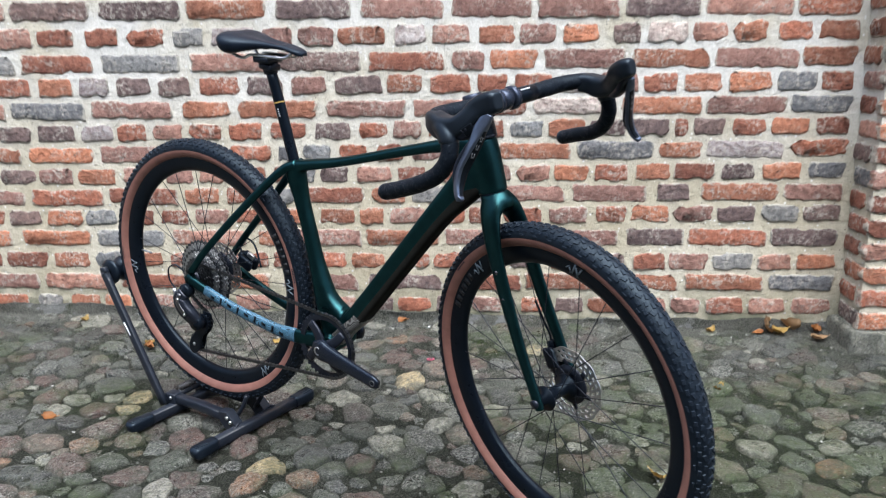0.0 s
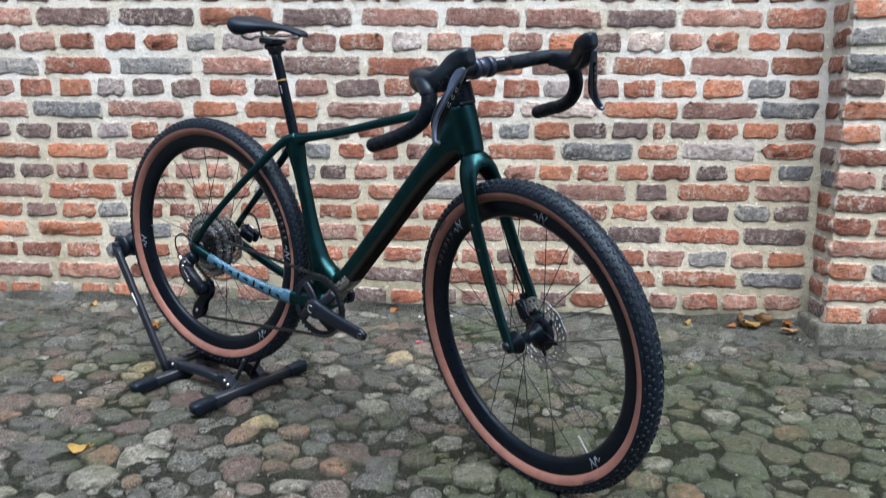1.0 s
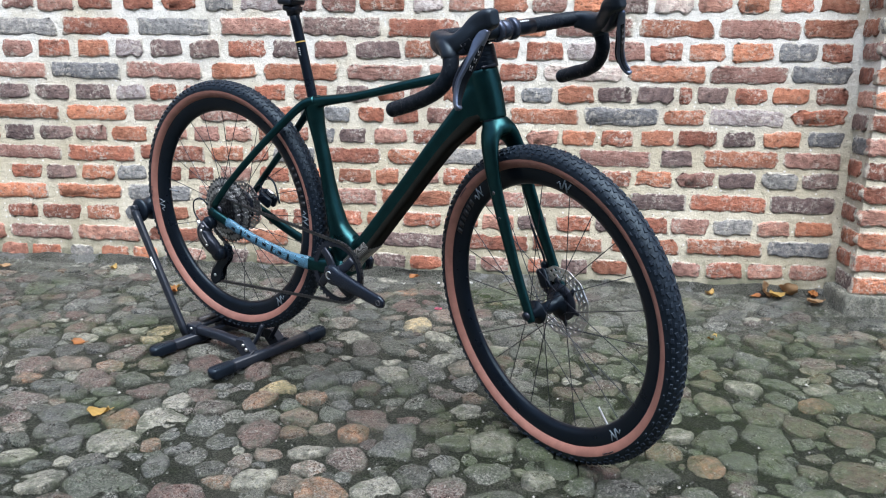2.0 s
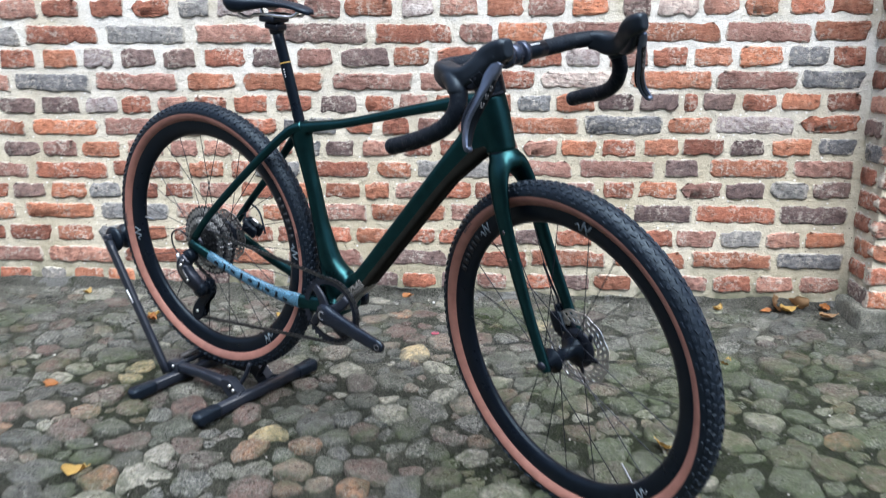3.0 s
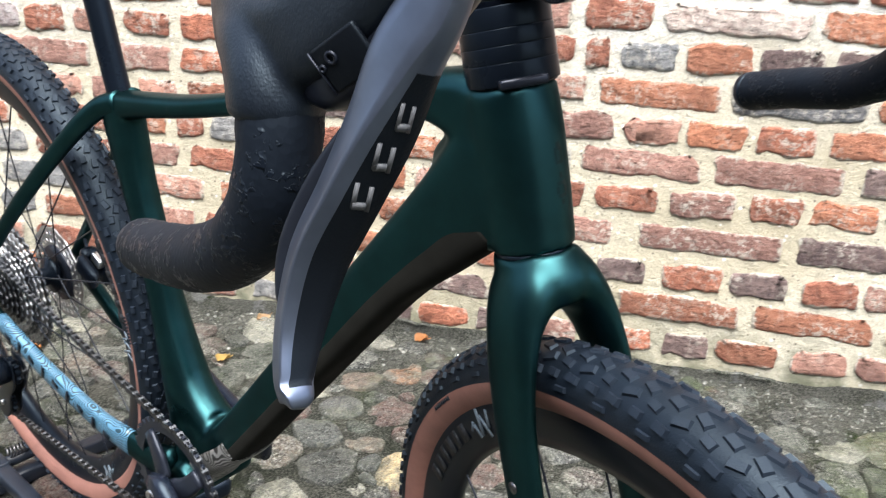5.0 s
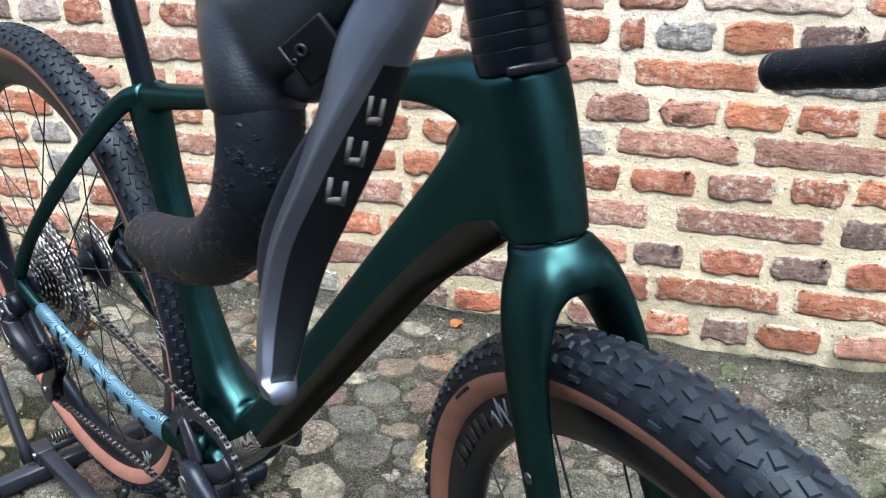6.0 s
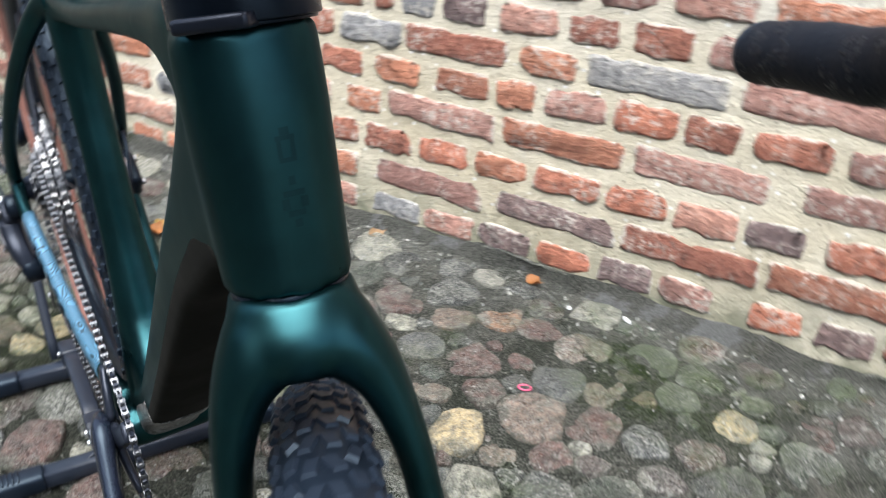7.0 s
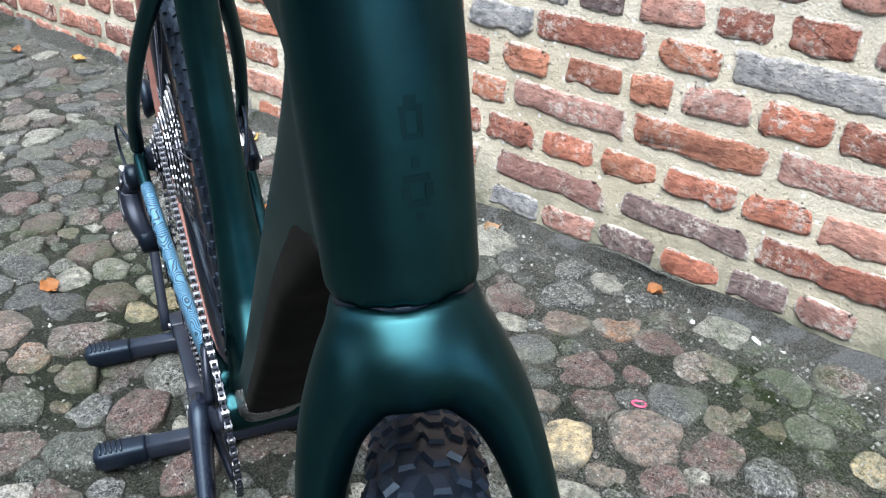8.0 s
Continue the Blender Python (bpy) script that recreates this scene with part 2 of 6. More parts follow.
def stone_finish(m, nt, b, p, tone, grime, rnd, joined=False):
    """Rock grain, crystals in some of the stones, grit trodden over them, moss, and a damp sheen that comes and goes."""
    speck = noise_tex(nt, p, 330, 3, 0.8)
    patch = noise_tex(nt, p, 32, 6, 0.7)
    vein = noise_tex(nt, p, 85, 5, 0.7)
    c = mixc(nt, maprange(nt, vein, 0.40, 0.60, 0, 1.0), mixc(nt, 1.0, tone, (1.40, 1.36, 1.30), "MULTIPLY"), mixc(nt, 1.0, tone, (0.52, 0.52, 0.53), "MULTIPLY"))
    c = mixc(nt, maprange(nt, patch, 0.42, 0.35, 0, 0.40), c, (0.20, 0.202, 0.185))
    # dark wet algae in blotches
    c = mixc(nt, maprange(nt, noise_tex(nt, p, 21, 6, 0.72), 0.51, 0.60, 0, 0.62), c, (0.024, 0.030, 0.018))
    # crystalline stones among the plain ones
    kind = math_node(nt, "FRACT", math_node(nt, "MULTIPLY", rnd, 17.3), 0.0)
    rocky = maprange(nt, kind, 0.40, 0.75, 0.38, 1.0)
    crystal = noise_tex(nt, p, 150, 4, 0.85)
    c = mixc(nt, math_node(nt, "MULTIPLY", rocky, maprange(nt, crystal, 0.52, 0.57, 0, 0.9)), c, (0.33, 0.33, 0.30))
    c = mixc(nt, math_node(nt, "MULTIPLY", rocky, maprange(nt, crystal, 0.46, 0.42, 0, 0.85)), c, (0.010, 0.011, 0.012))
    c = mixc(nt, maprange(nt, speck, 0.54, 0.62, 0, 0.65), c, (0.30, 0.30, 0.275))
    c = mixc(nt, maprange(nt, speck, 0.46, 0.38, 0, 0.75), c, (0.012, 0.012, 0.011))
    fill, fine, mid_n = fill_colour(nt, p, 0.8)
    film = noise_tex(nt, p, 15, 8, 0.78)
    if not joined:
        # grit trodden over the rim of each stone
        off = nd(nt, "ShaderNodeVectorMath")
        off.operation = "DISTANCE"
        flat = nd(nt, "ShaderNodeMapping", Scale=(1.0, 1.0, 0.0))
        nt.links.new(nt.nodes.new("ShaderNodeTexCoord").outputs["Generated"], flat.inputs["Vector"])
        nt.links.new(flat.outputs[0], off.inputs[0])
        off.inputs[1].default_value = (0.5, 0.5, 0.0)
        film = math_node(nt, "ADD", film, maprange(nt, off.outputs["Value"], 0.26, 0.50, 0.0, 0.085))
    c = mixc(nt, maprange(nt, film, 0.545, 0.62, 0, 0.95 * grime), c, fill)
    c = mixc(nt, math_node(nt, "MULTIPLY", moss_mask(nt, p), maprange(nt, patch, 0.60, 0.42, 0.35 * grime, 0.8 * grime)), c, mixc(nt, maprange(nt, fine, 0.42, 0.58, 0, 1), (0.018, 0.032, 0.009), (0.075, 0.105, 0.034)))
    # white specks painted in for the sparkle of damp stone
    c = mixc(nt, chips(nt, p, 120, 0.26, 0.10), c, (0.34, 0.34, 0.32))
    nt.links.new(c, b.inputs["Base Color"])
    nt.links.new(maprange(nt, film, 0.40, 0.62, 0.16, 0.80), b.inputs["Roughness"])
    b.inputs["Specular IOR Level"].default_value = 0.5
    n1 = bump(nt, b, patch, 1.0, 0.022)
    n2 = bump(nt, b, vein, 1.0, 0.011, n1)
    bump(nt, b, speck, 0.9, 0.003, n2)
    return m


def landmark_stone(name, col):
    m, nt, b = mat_base(name)
    p = world_coords(nt)
    tone = ramp(nt, noise_tex(nt, p, 22, 4), [(0.3, tuple(c * 0.60 for c in col)), (0.6, col)])
    return stone_finish(m, nt, b, p, tone, 0.72, obj_random(nt))


def dirt_mat(name="sandy_mossy_joint_fill", shade=1.0, smeared=False):
    m, nt, b = mat_base(name)
    p = world_coords(nt)
    c, fine, mid_n = fill_colour(nt, p, shade)
    if smeared:
        # droppings of grey mortar from the pointing
        c = mixc(nt, maprange(nt, noise_tex(nt, p, 6.5, 6, 0.7), 0.53, 0.58, 0, 0.85), c, mixc(nt, maprange(nt, fine, 0.40, 0.60, 0, 1), (0.20, 0.205, 0.20), (0.42, 0.43, 0.42)))
    nt.links.new(c, b.inputs["Base Color"])
    b.inputs["Roughness"].default_value = 0.8
    b.inputs["Specular IOR Level"].default_value = 0.3
    n1 = bump(nt, b, mid_n, 1.0, 0.022)
    bump(nt, b, fine, 1.0, 0.006, n1)
    return m


def paint_mat(name, col, metal=0.0, rough=0.4, coat=0.0, grain=0.0, spec=0.5, sheen=(1.0, 1.0, 1.0)):
    m, nt, b = mat_base(name)
    b.inputs["Specular Tint"].default_value = (*sheen, 1)
    p = coords(nt)
    n = noise_tex(nt, p, 35, 4)
    nt.links.new(mixc(nt, maprange(nt, n, 0.35, 0.65, 0, 1), tuple(c * 0.86 for c in col), tuple(min(1, c * 1.1) for c in col)), b.inputs["Base Color"])
    b.inputs["Metallic"].default_value = metal
    b.inputs["Specular IOR Level"].default_value = spec
    nt.links.new(maprange(nt, noise_tex(nt, p, 12, 5), 0.3, 0.7, rough * 0.85, rough * 1.2), b.inputs["Roughness"])
    b.inputs["Coat Weight"].default_value = coat
    b.inputs["Coat Roughness"].default_value = 0.33
    if grain:
        bump(nt, b, noise_tex(nt, p, 900, 2), grain, 0.0006)
    return m


def tape_mat():
    m, nt, b = mat_base("textured_bar_tape")
    p = coords(nt)
    v = nd(nt, "ShaderNodeTexVoronoi", Scale=330.0)
    nt.links.new(p, v.inputs["Vector"])
    w = noise_tex(nt, p, 40, 4)
    nt.links.new(ramp(nt, w, [(0.3, (0.0034, 0.0050, 0.0088)), (0.7, (0.0056, 0.0080, 0.0132))]), b.inputs["Base Color"])
    b.inputs["Roughness"].default_value = 0.55
    b.inputs["Specular IOR Level"].default_value = 0.18
    b.inputs["Specular Tint"].default_value = (0.66, 0.84, 1.0, 1)
    # embossed squiggles between plain stretches of the tape
    strokes = noise_tex(nt, p, 420, 2, 0.5)
    where = maprange(nt, noise_tex(nt, p, 80, 2), 0.52, 0.57, 0, 1)
    raised = math_node(nt, "MULTIPLY", maprange(nt, strokes, 0.50, 0.54, 0, 1), where)
    n1 = bump(nt, b, v.outputs["Distance"], 0.25, 0.0006)
    bump(nt, b, raised, 0.8, 0.0008, n1)
    nt.links.new(maprange(nt, raised, 0, 1, 0.58, 0.30), b.inputs["Roughness"])
    return m


def contour_mat(name, light, dark, scale, rings):
    """A wrap printed with contour lines."""
    m, nt, b = mat_base(name)
    p = coords(nt)
    n = noise_tex(nt, p, scale, 1.5, 0.4)
    s = nt.nodes.new("ShaderNodeMath")
    s.operation = "MULTIPLY"
    nt.links.new(n, s.inputs[0])
    s.inputs[1].default_value = rings
    f = nt.nodes.new("ShaderNodeMath")
    f.operation = "FRACT"
    nt.links.new(s.outputs[0], f.inputs[0])
    c = ramp(nt, f.outputs[0], [(0.0, light), (0.50, light), (0.60, dark), (0.95, dark)])
    nt.links.new(c, b.inputs["Base Color"])
    b.inputs["Roughness"].default_value = 0.35
    return m


BRICKS = {
    "r": brick_mat("red_brick", (0.155, 0.066, 0.046), (0.285, 0.108, 0.070), (0.39, 0.18, 0.12)),
    "o": brick_mat("orange_brick", (0.245, 0.098, 0.060), (0.375, 0.155, 0.092), (0.48, 0.24, 0.155)),
    "p": brick_mat("pinkish_brown_brick", (0.19, 0.102, 0.085), (0.32, 0.172, 0.138), (0.43, 0.265, 0.22)),
    "d": brick_mat("dark_purple_brick", (0.085, 0.060, 0.060), (0.155, 0.108, 0.103), (0.24, 0.17, 0.155)),
    "g": brick_mat("blue_grey_brick", (0.11, 0.115, 0.125), (0.20, 0.205, 0.215), (0.34, 0.335, 0.33)),
    "w": brick_mat("limewashed_brick", (0.24, 0.165, 0.155), (0.44, 0.385, 0.375), (0.66, 0.63, 0.615)),
}
BRICK_REST = brick_mat("assorted_brick", (0.155, 0.075, 0.058), (0.28, 0.13, 0.095), (0.38, 0.20, 0.15), True)
MORTAR = mortar_mat()
STONE = stone_mat("damp_cobble")
STONE_REST = stone_mat("damp_cobble_field", True)
STONES = {
    "y": landmark_stone("yellow_cobble", (0.56, 0.45, 0.25)),
    "w": landmark_stone("pale_cobble", (0.33, 0.325, 0.275)),
    "r": landmark_stone("reddish_cobble", (0.098, 0.046, 0.037)),
    "p": landmark_stone("pinkish_tan_cobble", (0.190, 0.138, 0.106)),
    "o": landmark_stone("ochre_cobble", (0.24, 0.120, 0.055)),
    "g": landmark_stone("grey_cobble", (0.062, 0.070, 0.072)),
    "d": landmark_stone("dark_wet_cobble", (0.022, 0.025, 0.026)),
    "m": landmark_stone("mossy_cobble", (0.038, 0.052, 0.034)),
}
DIRT = dirt_mat("sandy_mossy_joint_fill", 0.90)


def gravel_mat():
    m, nt, b = mat_base("grey_grit")
    c = ramp(nt, island_random(nt), [(0.0, (0.03, 0.032, 0.028)), (0.4, (0.075, 0.080, 0.068)), (0.8, (0.14, 0.14, 0.125)), (1.0, (0.30, 0.295, 0.27))])
    nt.links.new(c, b.inputs["Base Color"])
    b.inputs["Roughness"].default_value = 0.8
    return m


GRAVEL = gravel_mat()
COOL = (0.66, 0.84, 1.0)
GREEN = paint_mat("satin_dark_green_carbon", (0.0105, 0.0480, 0.0540), 0.95, 0.315, 0.18)
GREEN.node_tree.nodes["Principled BSDF"].inputs["Specular Tint"].default_value = (0.32, 0.40, 0.40, 1)
BADGE = paint_mat("dark_tonal_print", (0.0066, 0.0295, 0.0330), 0.92, 0.33, 0.1)
BLACK_CARBON = paint_mat("matt_black_carbon", (0.0038, 0.0058, 0.0100), 0.0, 0.30, spec=0.20, sheen=COOL)
BLACK_ALLOY = paint_mat("black_anodised_alloy", (0.017, 0.021, 0.032), 0.45, 0.30, spec=0.35)
CRANK_PAINT = paint_mat("satin_blue_black_crank", (0.007, 0.009, 0.016), 0.0, 0.24, spec=0.42, sheen=COOL)
STEM_PAINT = paint_mat("blue_grey_anodised_alloy", (0.040, 0.050, 0.078), 0.65, 0.26, spec=0.5)
# lit outer facet and shaded inner facet of the lever are told apart by colour
GREY_LEVER = paint_mat("grey_black_lever_paint", (0.125, 0.152, 0.215), 0.85, 0.34, 0.0)
LEVER_SHADE_BLACK = paint_mat("black_panel_shaded_facet", (0.0045, 0.0058, 0.0085), 0.0, 0.40, 0, 0.2, 0.16, COOL)
TREAD = paint_mat("dull_tread_rubber", (0.0070, 0.0105, 0.0180), 0.0, 0.54, 0, 0.3, 0.36, COOL)
RUBBER = paint_mat("black_rubber", (0.0042, 0.0070, 0.0130), 0.0, 0.40, 0, 0.3, 0.36, COOL)
HOOD = paint_mat("rubber_hood", (0.0046, 0.0064, 0.0105), 0.0, 0.40, 0, 0.25, 0.46, COOL)
TAPE = tape_mat()
TAN = paint_mat("tan_sidewall", (0.265, 0.124, 0.098), 0.0, 0.6, 0, 0.3)
STEEL = paint_mat("bright_steel", (0.72, 0.72, 0.73), 1.0, 0.30)
DARK_STEEL = paint_mat("dark_steel", (0.16, 0.16, 0.17), 1.0, 0.35)
SADDLE_MAT = paint_mat("saddle_cover", (0.0060, 0.0090, 0.0165), 0.0, 0.42, 0, 0.3, 0.28, COOL)
WHITE_PRINT = paint_mat("white_print", (0.75, 0.78, 0.82), 0.0, 0.4)
RIM_PRINT = paint_mat("faded_white_print", (0.14, 0.18, 0.22), 0.0, 0.4)
TONAL_PRINT = paint_mat("dark_grey_print", (0.0085, 0.0100, 0.0130), 0.0, 0.5)
PALE_PRINT = paint_mat("pale_grey_print", (0.105, 0.110, 0.120), 0.0, 0.4)
GOLD_PRINT = paint_mat("gold_print", (0.55, 0.36, 0.10), 0.2, 0.4)
WRAP = contour_mat("blue_contour_wrap", (0.085, 0.20, 0.31), (0.01, 0.03, 0.045), 15, 66.0)
WRAP_DARK = contour_mat("grey_contour_guard", (0.022, 0.022, 0.021), (0.20, 0.20, 0.195), 20, 30.0)
GUARD = paint_mat("dark_satin_guard", (0.0145, 0.0146, 0.0130), 0.0, 0.80, spec=0.03)
SPROCKET = paint_mat("grey_sprocket_steel", (0.52, 0.525, 0.54), 1.0, 0.34)
CHAIN_STEEL = paint_mat("oiled_chain_steel", (0.125, 0.13, 0.14), 1.0, 0.32)
DUSTY_RUBBER = paint_mat("dusty_tyre_casing", (0.0042, 0.0068, 0.0120), 0.0, 0.44, 0, 0.4, 0.34, COOL)
STAND_PAINT = paint_mat("powder_coated_steel", (0.012, 0.016, 0.025), 0.0, 0.34, spec=0.38)
LEAF_Y = paint_mat("yellow_leaf", (0.44, 0.30, 0.09), 0.0, 0.6)
LEAF_O = paint_mat("orange_leaf", (0.36, 0.15, 0.045), 0.0, 0.6)
LEAF_B = paint_mat("tan_leaf", (0.40, 0.26, 0.14), 0.0, 0.65)
SKY_BLOCKER = paint_mat("sky_blocker_grey", (0.10, 0.10, 0.105), 0.0, 0.9, 0, 0.6)
# darker than the yard's fill, for moss and the wall's shadow line together
FOOTING = dirt_mat("gritty_shadow_dark_footing", 0.72, True)
PLINTH = stone_mat("mossy_plinth_stone")

# ---- mesh helpers ----
def obj_from_bm(name, bm, material, smooth=True):
    me = bpy.data.meshes.new(name)
    bm.normal_update()
    bm.to_mesh(me)
    bm.free()
    if smooth:
        me.polygons.foreach_set("use_smooth", [True] * len(me.polygons))
    for m in material if isinstance(material, (list, tuple)) else [material]:
        me.materials.append(m)
    return new(name, me)


def part(name, bm, material, parent, label="", m=None, smooth=True):
    ob = obj_from_bm(name, bm, material, smooth)
    ob.parent = parent
    if m is not None:
        ob.matrix_local = m
    return tagged(ob, label)


def thing(name, m, label, category, group=""):
    ob = new(name)
    ob.matrix_world = m
    return tagged(ob, label, category, group)


def catmull(pts, k):
    """Smooth rows of numbers through the given rows, k steps a span."""
    a = np.array(pts, float)
    ext = np.vstack([2 * a[0] - a[1], a, 2 * a[-1] - a[-2]])
    out = []
    for i in range(1, len(ext) - 2):
        p0, p1, p2, p3 = ext[i - 1:i + 3]
        for j in range(k):
            t = j / k
            out.append(0.5 * (2 * p1 + (p2 - p0) * t + (2 * p0 - 5 * p1 + 4 * p2 - p3) * t * t + (3 * p1 - p0 - 3 * p2 + p3) * t ** 3))
    out.append(a[-1])
    return np.array(out)


def sweep(bm, rows, side=(0, 1, 0), n=20, k=6, e=2.0, cap=True):
    """A tube along rows of x, y, z, half width (along side), half height; e: 2 round, more squarer."""
    c = catmull(rows, k) if k > 1 else np.array(rows, float)
    side = Vector(side)
    rings = []
    for i in range(len(c)):
        t = Vector(c[min(i + 1, len(c) - 1), :3] - c[max(i - 1, 0), :3]).normalized()
        s = (side - t * side.dot(t)).normalized()
        u = t.cross(s)
        p = Vector(c[i, :3])
        ring = []
        for j in range(n):
            a = 2 * math.pi * j / n
            ca, sa = math.cos(a), math.sin(a)
            x = math.copysign(abs(ca) ** (2 / e), ca) * c[i, 3]
            y = math.copysign(abs(sa) ** (2 / e), sa) * c[i, 4]
            ring.append(bm.verts.new(p + s * x + u * y))
        rings.append(ring)
    for a, b in zip(rings, rings[1:]):
        for j in range(n):
            bm.faces.new((a[j], a[(j + 1) % n], b[(j + 1) % n], b[j]))
    if cap:
        for ring, flip in ((rings[0], 1), (rings[-1], 0)):
            mid = bm.verts.new(sum((v.co for v in ring), Vector()) / n)
            for j in range(n):
                f = (ring[(j + 1) % n], ring[j], mid) if flip else (ring[j], ring[(j + 1) % n], mid)
                bm.faces.new(f)
    return bm


def tube(rows, **kw):
    return sweep(bmesh.new(), rows, **kw)


def revolve(bm, profile, n=96, closed=False, axis="Y", at=(0, 0, 0)):
    """Turns rows of radius, offset about an axis."""
    rings = []
    for i in range(n):
        a = 2 * math.pi * i / n
        ring = []
        for r, y in profile:
            q = (r * math.cos(a), y, r * math.sin(a)) if axis == "Y" else (r * math.cos(a), r * math.sin(a), y)
            ring.append(bm.verts.new(Vector(q) + Vector(at)))
        rings.append(ring)
    m = len(profile)
    for i in range(n):
        a, b = rings[i], rings[(i + 1) % n]
        for j in range(m if closed else m - 1):
            f = (a[j], a[(j + 1) % m], b[(j + 1) % m], b[j])
            bm.faces.new(f if axis == "Y" else f[::-1])
    bmesh.ops.recalc_face_normals(bm, faces=bm.faces[:])
    return bm


def box(bm, m, sx, sy, sz, bevel=0.0):
    """A box of that size at the pose m, its edges bevelled."""
    r = bmesh.ops.create_cube(bm, size=1.0)
    vs = r["verts"]
    bmesh.ops.scale(bm, vec=(sx, sy, sz), verts=vs)
    if bevel:
        es = list({ed for v in vs for ed in v.link_edges})
        rb = bmesh.ops.bevel(bm, geom=es, offset=bevel, segments=2, affect="EDGES", profile=0.6)
        vs = list({v for f in rb["faces"] for v in f.verts} | {v for v in vs if v.is_valid})
    bmesh.ops.transform(bm, matrix=m, verts=vs)
    return bm


def disc_y(bm, r, y0, y1, n=32, at=(0, 0, 0), hole=0.0):
    prof = [(hole, y0), (r, y0), (r, y1), (hole, y1)]
    return revolve(bm, prof, n, hole > 0, "Y", at)

# ---- the bicycle ----
# Local frame of the bicycle: origin at the rear axle, x to the front axle, y to its left, z up.
BIKE_AT = (-0.531, -0.808, 0.378)
BIKE_X = Vector((0.8840, -0.4564, -0.1015)).normalized()
BIKE_Y = Vector((0.4645, 0.8820, 0.0799))
BIKE_Y = (BIKE_Y - BIKE_X * BIKE_Y.dot(BIKE_X)).normalized()
BIKE_Z = BIKE_X.cross(BIKE_Y)
BIKE_M = Matrix.Translation(BIKE_AT) @ Matrix((BIKE_X, BIKE_Y, BIKE_Z)).transposed().to_4x4()
BB = (0.432, 0.0, -0.063)
CROWN = (0.825, 0.0, 0.3765)
HEAD_AXIS = Vector((-0.325, 0, 0.9457))
HEAD_FWD = Vector((0.9457, 0, 0.325))
# the turned fork, wheel and bar: x ahead, y left, z up the steering axis, from the crown
STEER = Matrix.Translation(CROWN) @ Matrix((HEAD_FWD, Vector((0, 1, 0)), HEAD_AXIS)).transposed().to_4x4() @ Matrix.Rotation(radians(-18.0), 4, "Z")
BADGE_TURN = -1.0
FORK_RAKE, FORK_DROP = 0.0479, -0.4146
STEER_BAR = STEER @ Matrix.Translation((0, 0.0026, -0.0072))
bike = thing("bicycle", BIKE_M, "dark green drop-bar gravel bicycle with tan-wall tyres in a stand", "bicycle")


def tyre_profile(part_name):
    """Half tyre sections of radius and offset."""
    r0, rt = 0.3268, 0.0242
    ang = {"casing": np.linspace(-91, 91, 19), "left": np.linspace(91, 150, 8), "right": np.linspace(-150, -91, 8)}[part_name]
    return [(r0 + rt * math.cos(radians(a)), rt * math.sin(radians(a))) for a in ang]


def knob(bm, ang, y, lx, ly, h, skew=0.0):
    """A tread block standing on the tyre at that angle and offset."""
    r0, rt = 0.3268, 0.0239
    y *= 1.075
    phi = math.asin(max(-1, min(1, y / rt)))
    rad = r0 + rt * math.cos(phi)
    m = (Matrix.Rotation(-ang, 4, "Y") @ Matrix.Translation((rad, y, 0)) @ Matrix.Rotation(phi, 4, "Z") @ Matrix.Rotation(skew, 4, "X"))
    vs = []
    for z, s in ((-0.001, 1.12), (h, 0.86)):
        for sx, sy in ((-1, -1), (1, -1), (1, 1), (-1, 1)):
            vs.append(bm.verts.new(m @ Vector((z, sy * ly / 2 * s, sx * lx / 2 * s))))
    for f in ((0, 1, 5, 4), (1, 2, 6, 5), (2, 3, 7, 6), (3, 0, 4, 7), (4, 5, 6, 7)):
        bm.faces.new([vs[i] for i in f])


def tread_mesh():
    """Slanting low blocks in two staggered rows down the middle, stubbier blocks beside them and open knobs on the shoulders."""
    bm = bmesh.new()
    n = 58
    for i in range(n):
        a = 2 * math.pi * i / n
        h = math.pi / n
        for q in (-1, 1):
            o = h * (0.0 if q > 0 else 1.0)
            for k in (0, 1):
                f = a + o + h * k
                knob(bm, f, 0.0042 * q, 0.0108, 0.0066, 0.0018, (0.42 if k else 0.25) * q)
                knob(bm, f + h * 0.45, 0.0118 * q, 0.0112 if k else 0.0088, 0.0060, 0.0022, (-0.30 if k else 0.20) * q)
                knob(bm, f + h * 0.90, 0.0180 * q, 0.0104 if k else 0.0084, 0.0054, 0.0028, 0.10 * q)
            knob(bm, a + o + h * 0.40, 0.0214 * q, 0.0105, 0.0034, 0.0022, 0.0)
    bmesh.ops.recalc_face_normals(bm, faces=bm.faces[:])
    return bm


def rim_profile():
    return [(0.3165, -0.0135), (0.3165, 0.0135), (0.312, 0.0148), (0.300, 0.0150), (0.285, 0.0125), (0.274, 0.0075), (0.270, 0.0), (0.274, -0.0075),
            (0.285, -0.0125), (0.300, -0.0150), (0.312, -0.0148)]


def rod(bm, a, b, r, n=5):
    a, b = Vector(a), Vector(b)
    t = (b - a).normalized()
    s = t.orthogonal().normalized()
    return sweep(bm, [(*a, r, r), (*b, r, r)], side=s, n=n, k=1, cap=False)


def wavy_ring(bm, r0, r1, wave, lobes, t, n=120):
    """A flat ring between two radii whose edges wave."""
    rings = []
    for i in range(n):
        a = 2 * math.pi * i / n
        w = wave * math.cos(lobes * a)
        rings.append([bm.verts.new(((r + w) * math.cos(a), y, (r + w) * math.sin(a))) for r, y in ((r0, -t), (r1, -t), (r1, t), (r0, t))])
    for a, b in zip(rings, rings[1:] + rings[:1]):
        for j in range(4):
            bm.faces.new((a[j], a[(j + 1) % 4], b[(j + 1) % 4], b[j]))


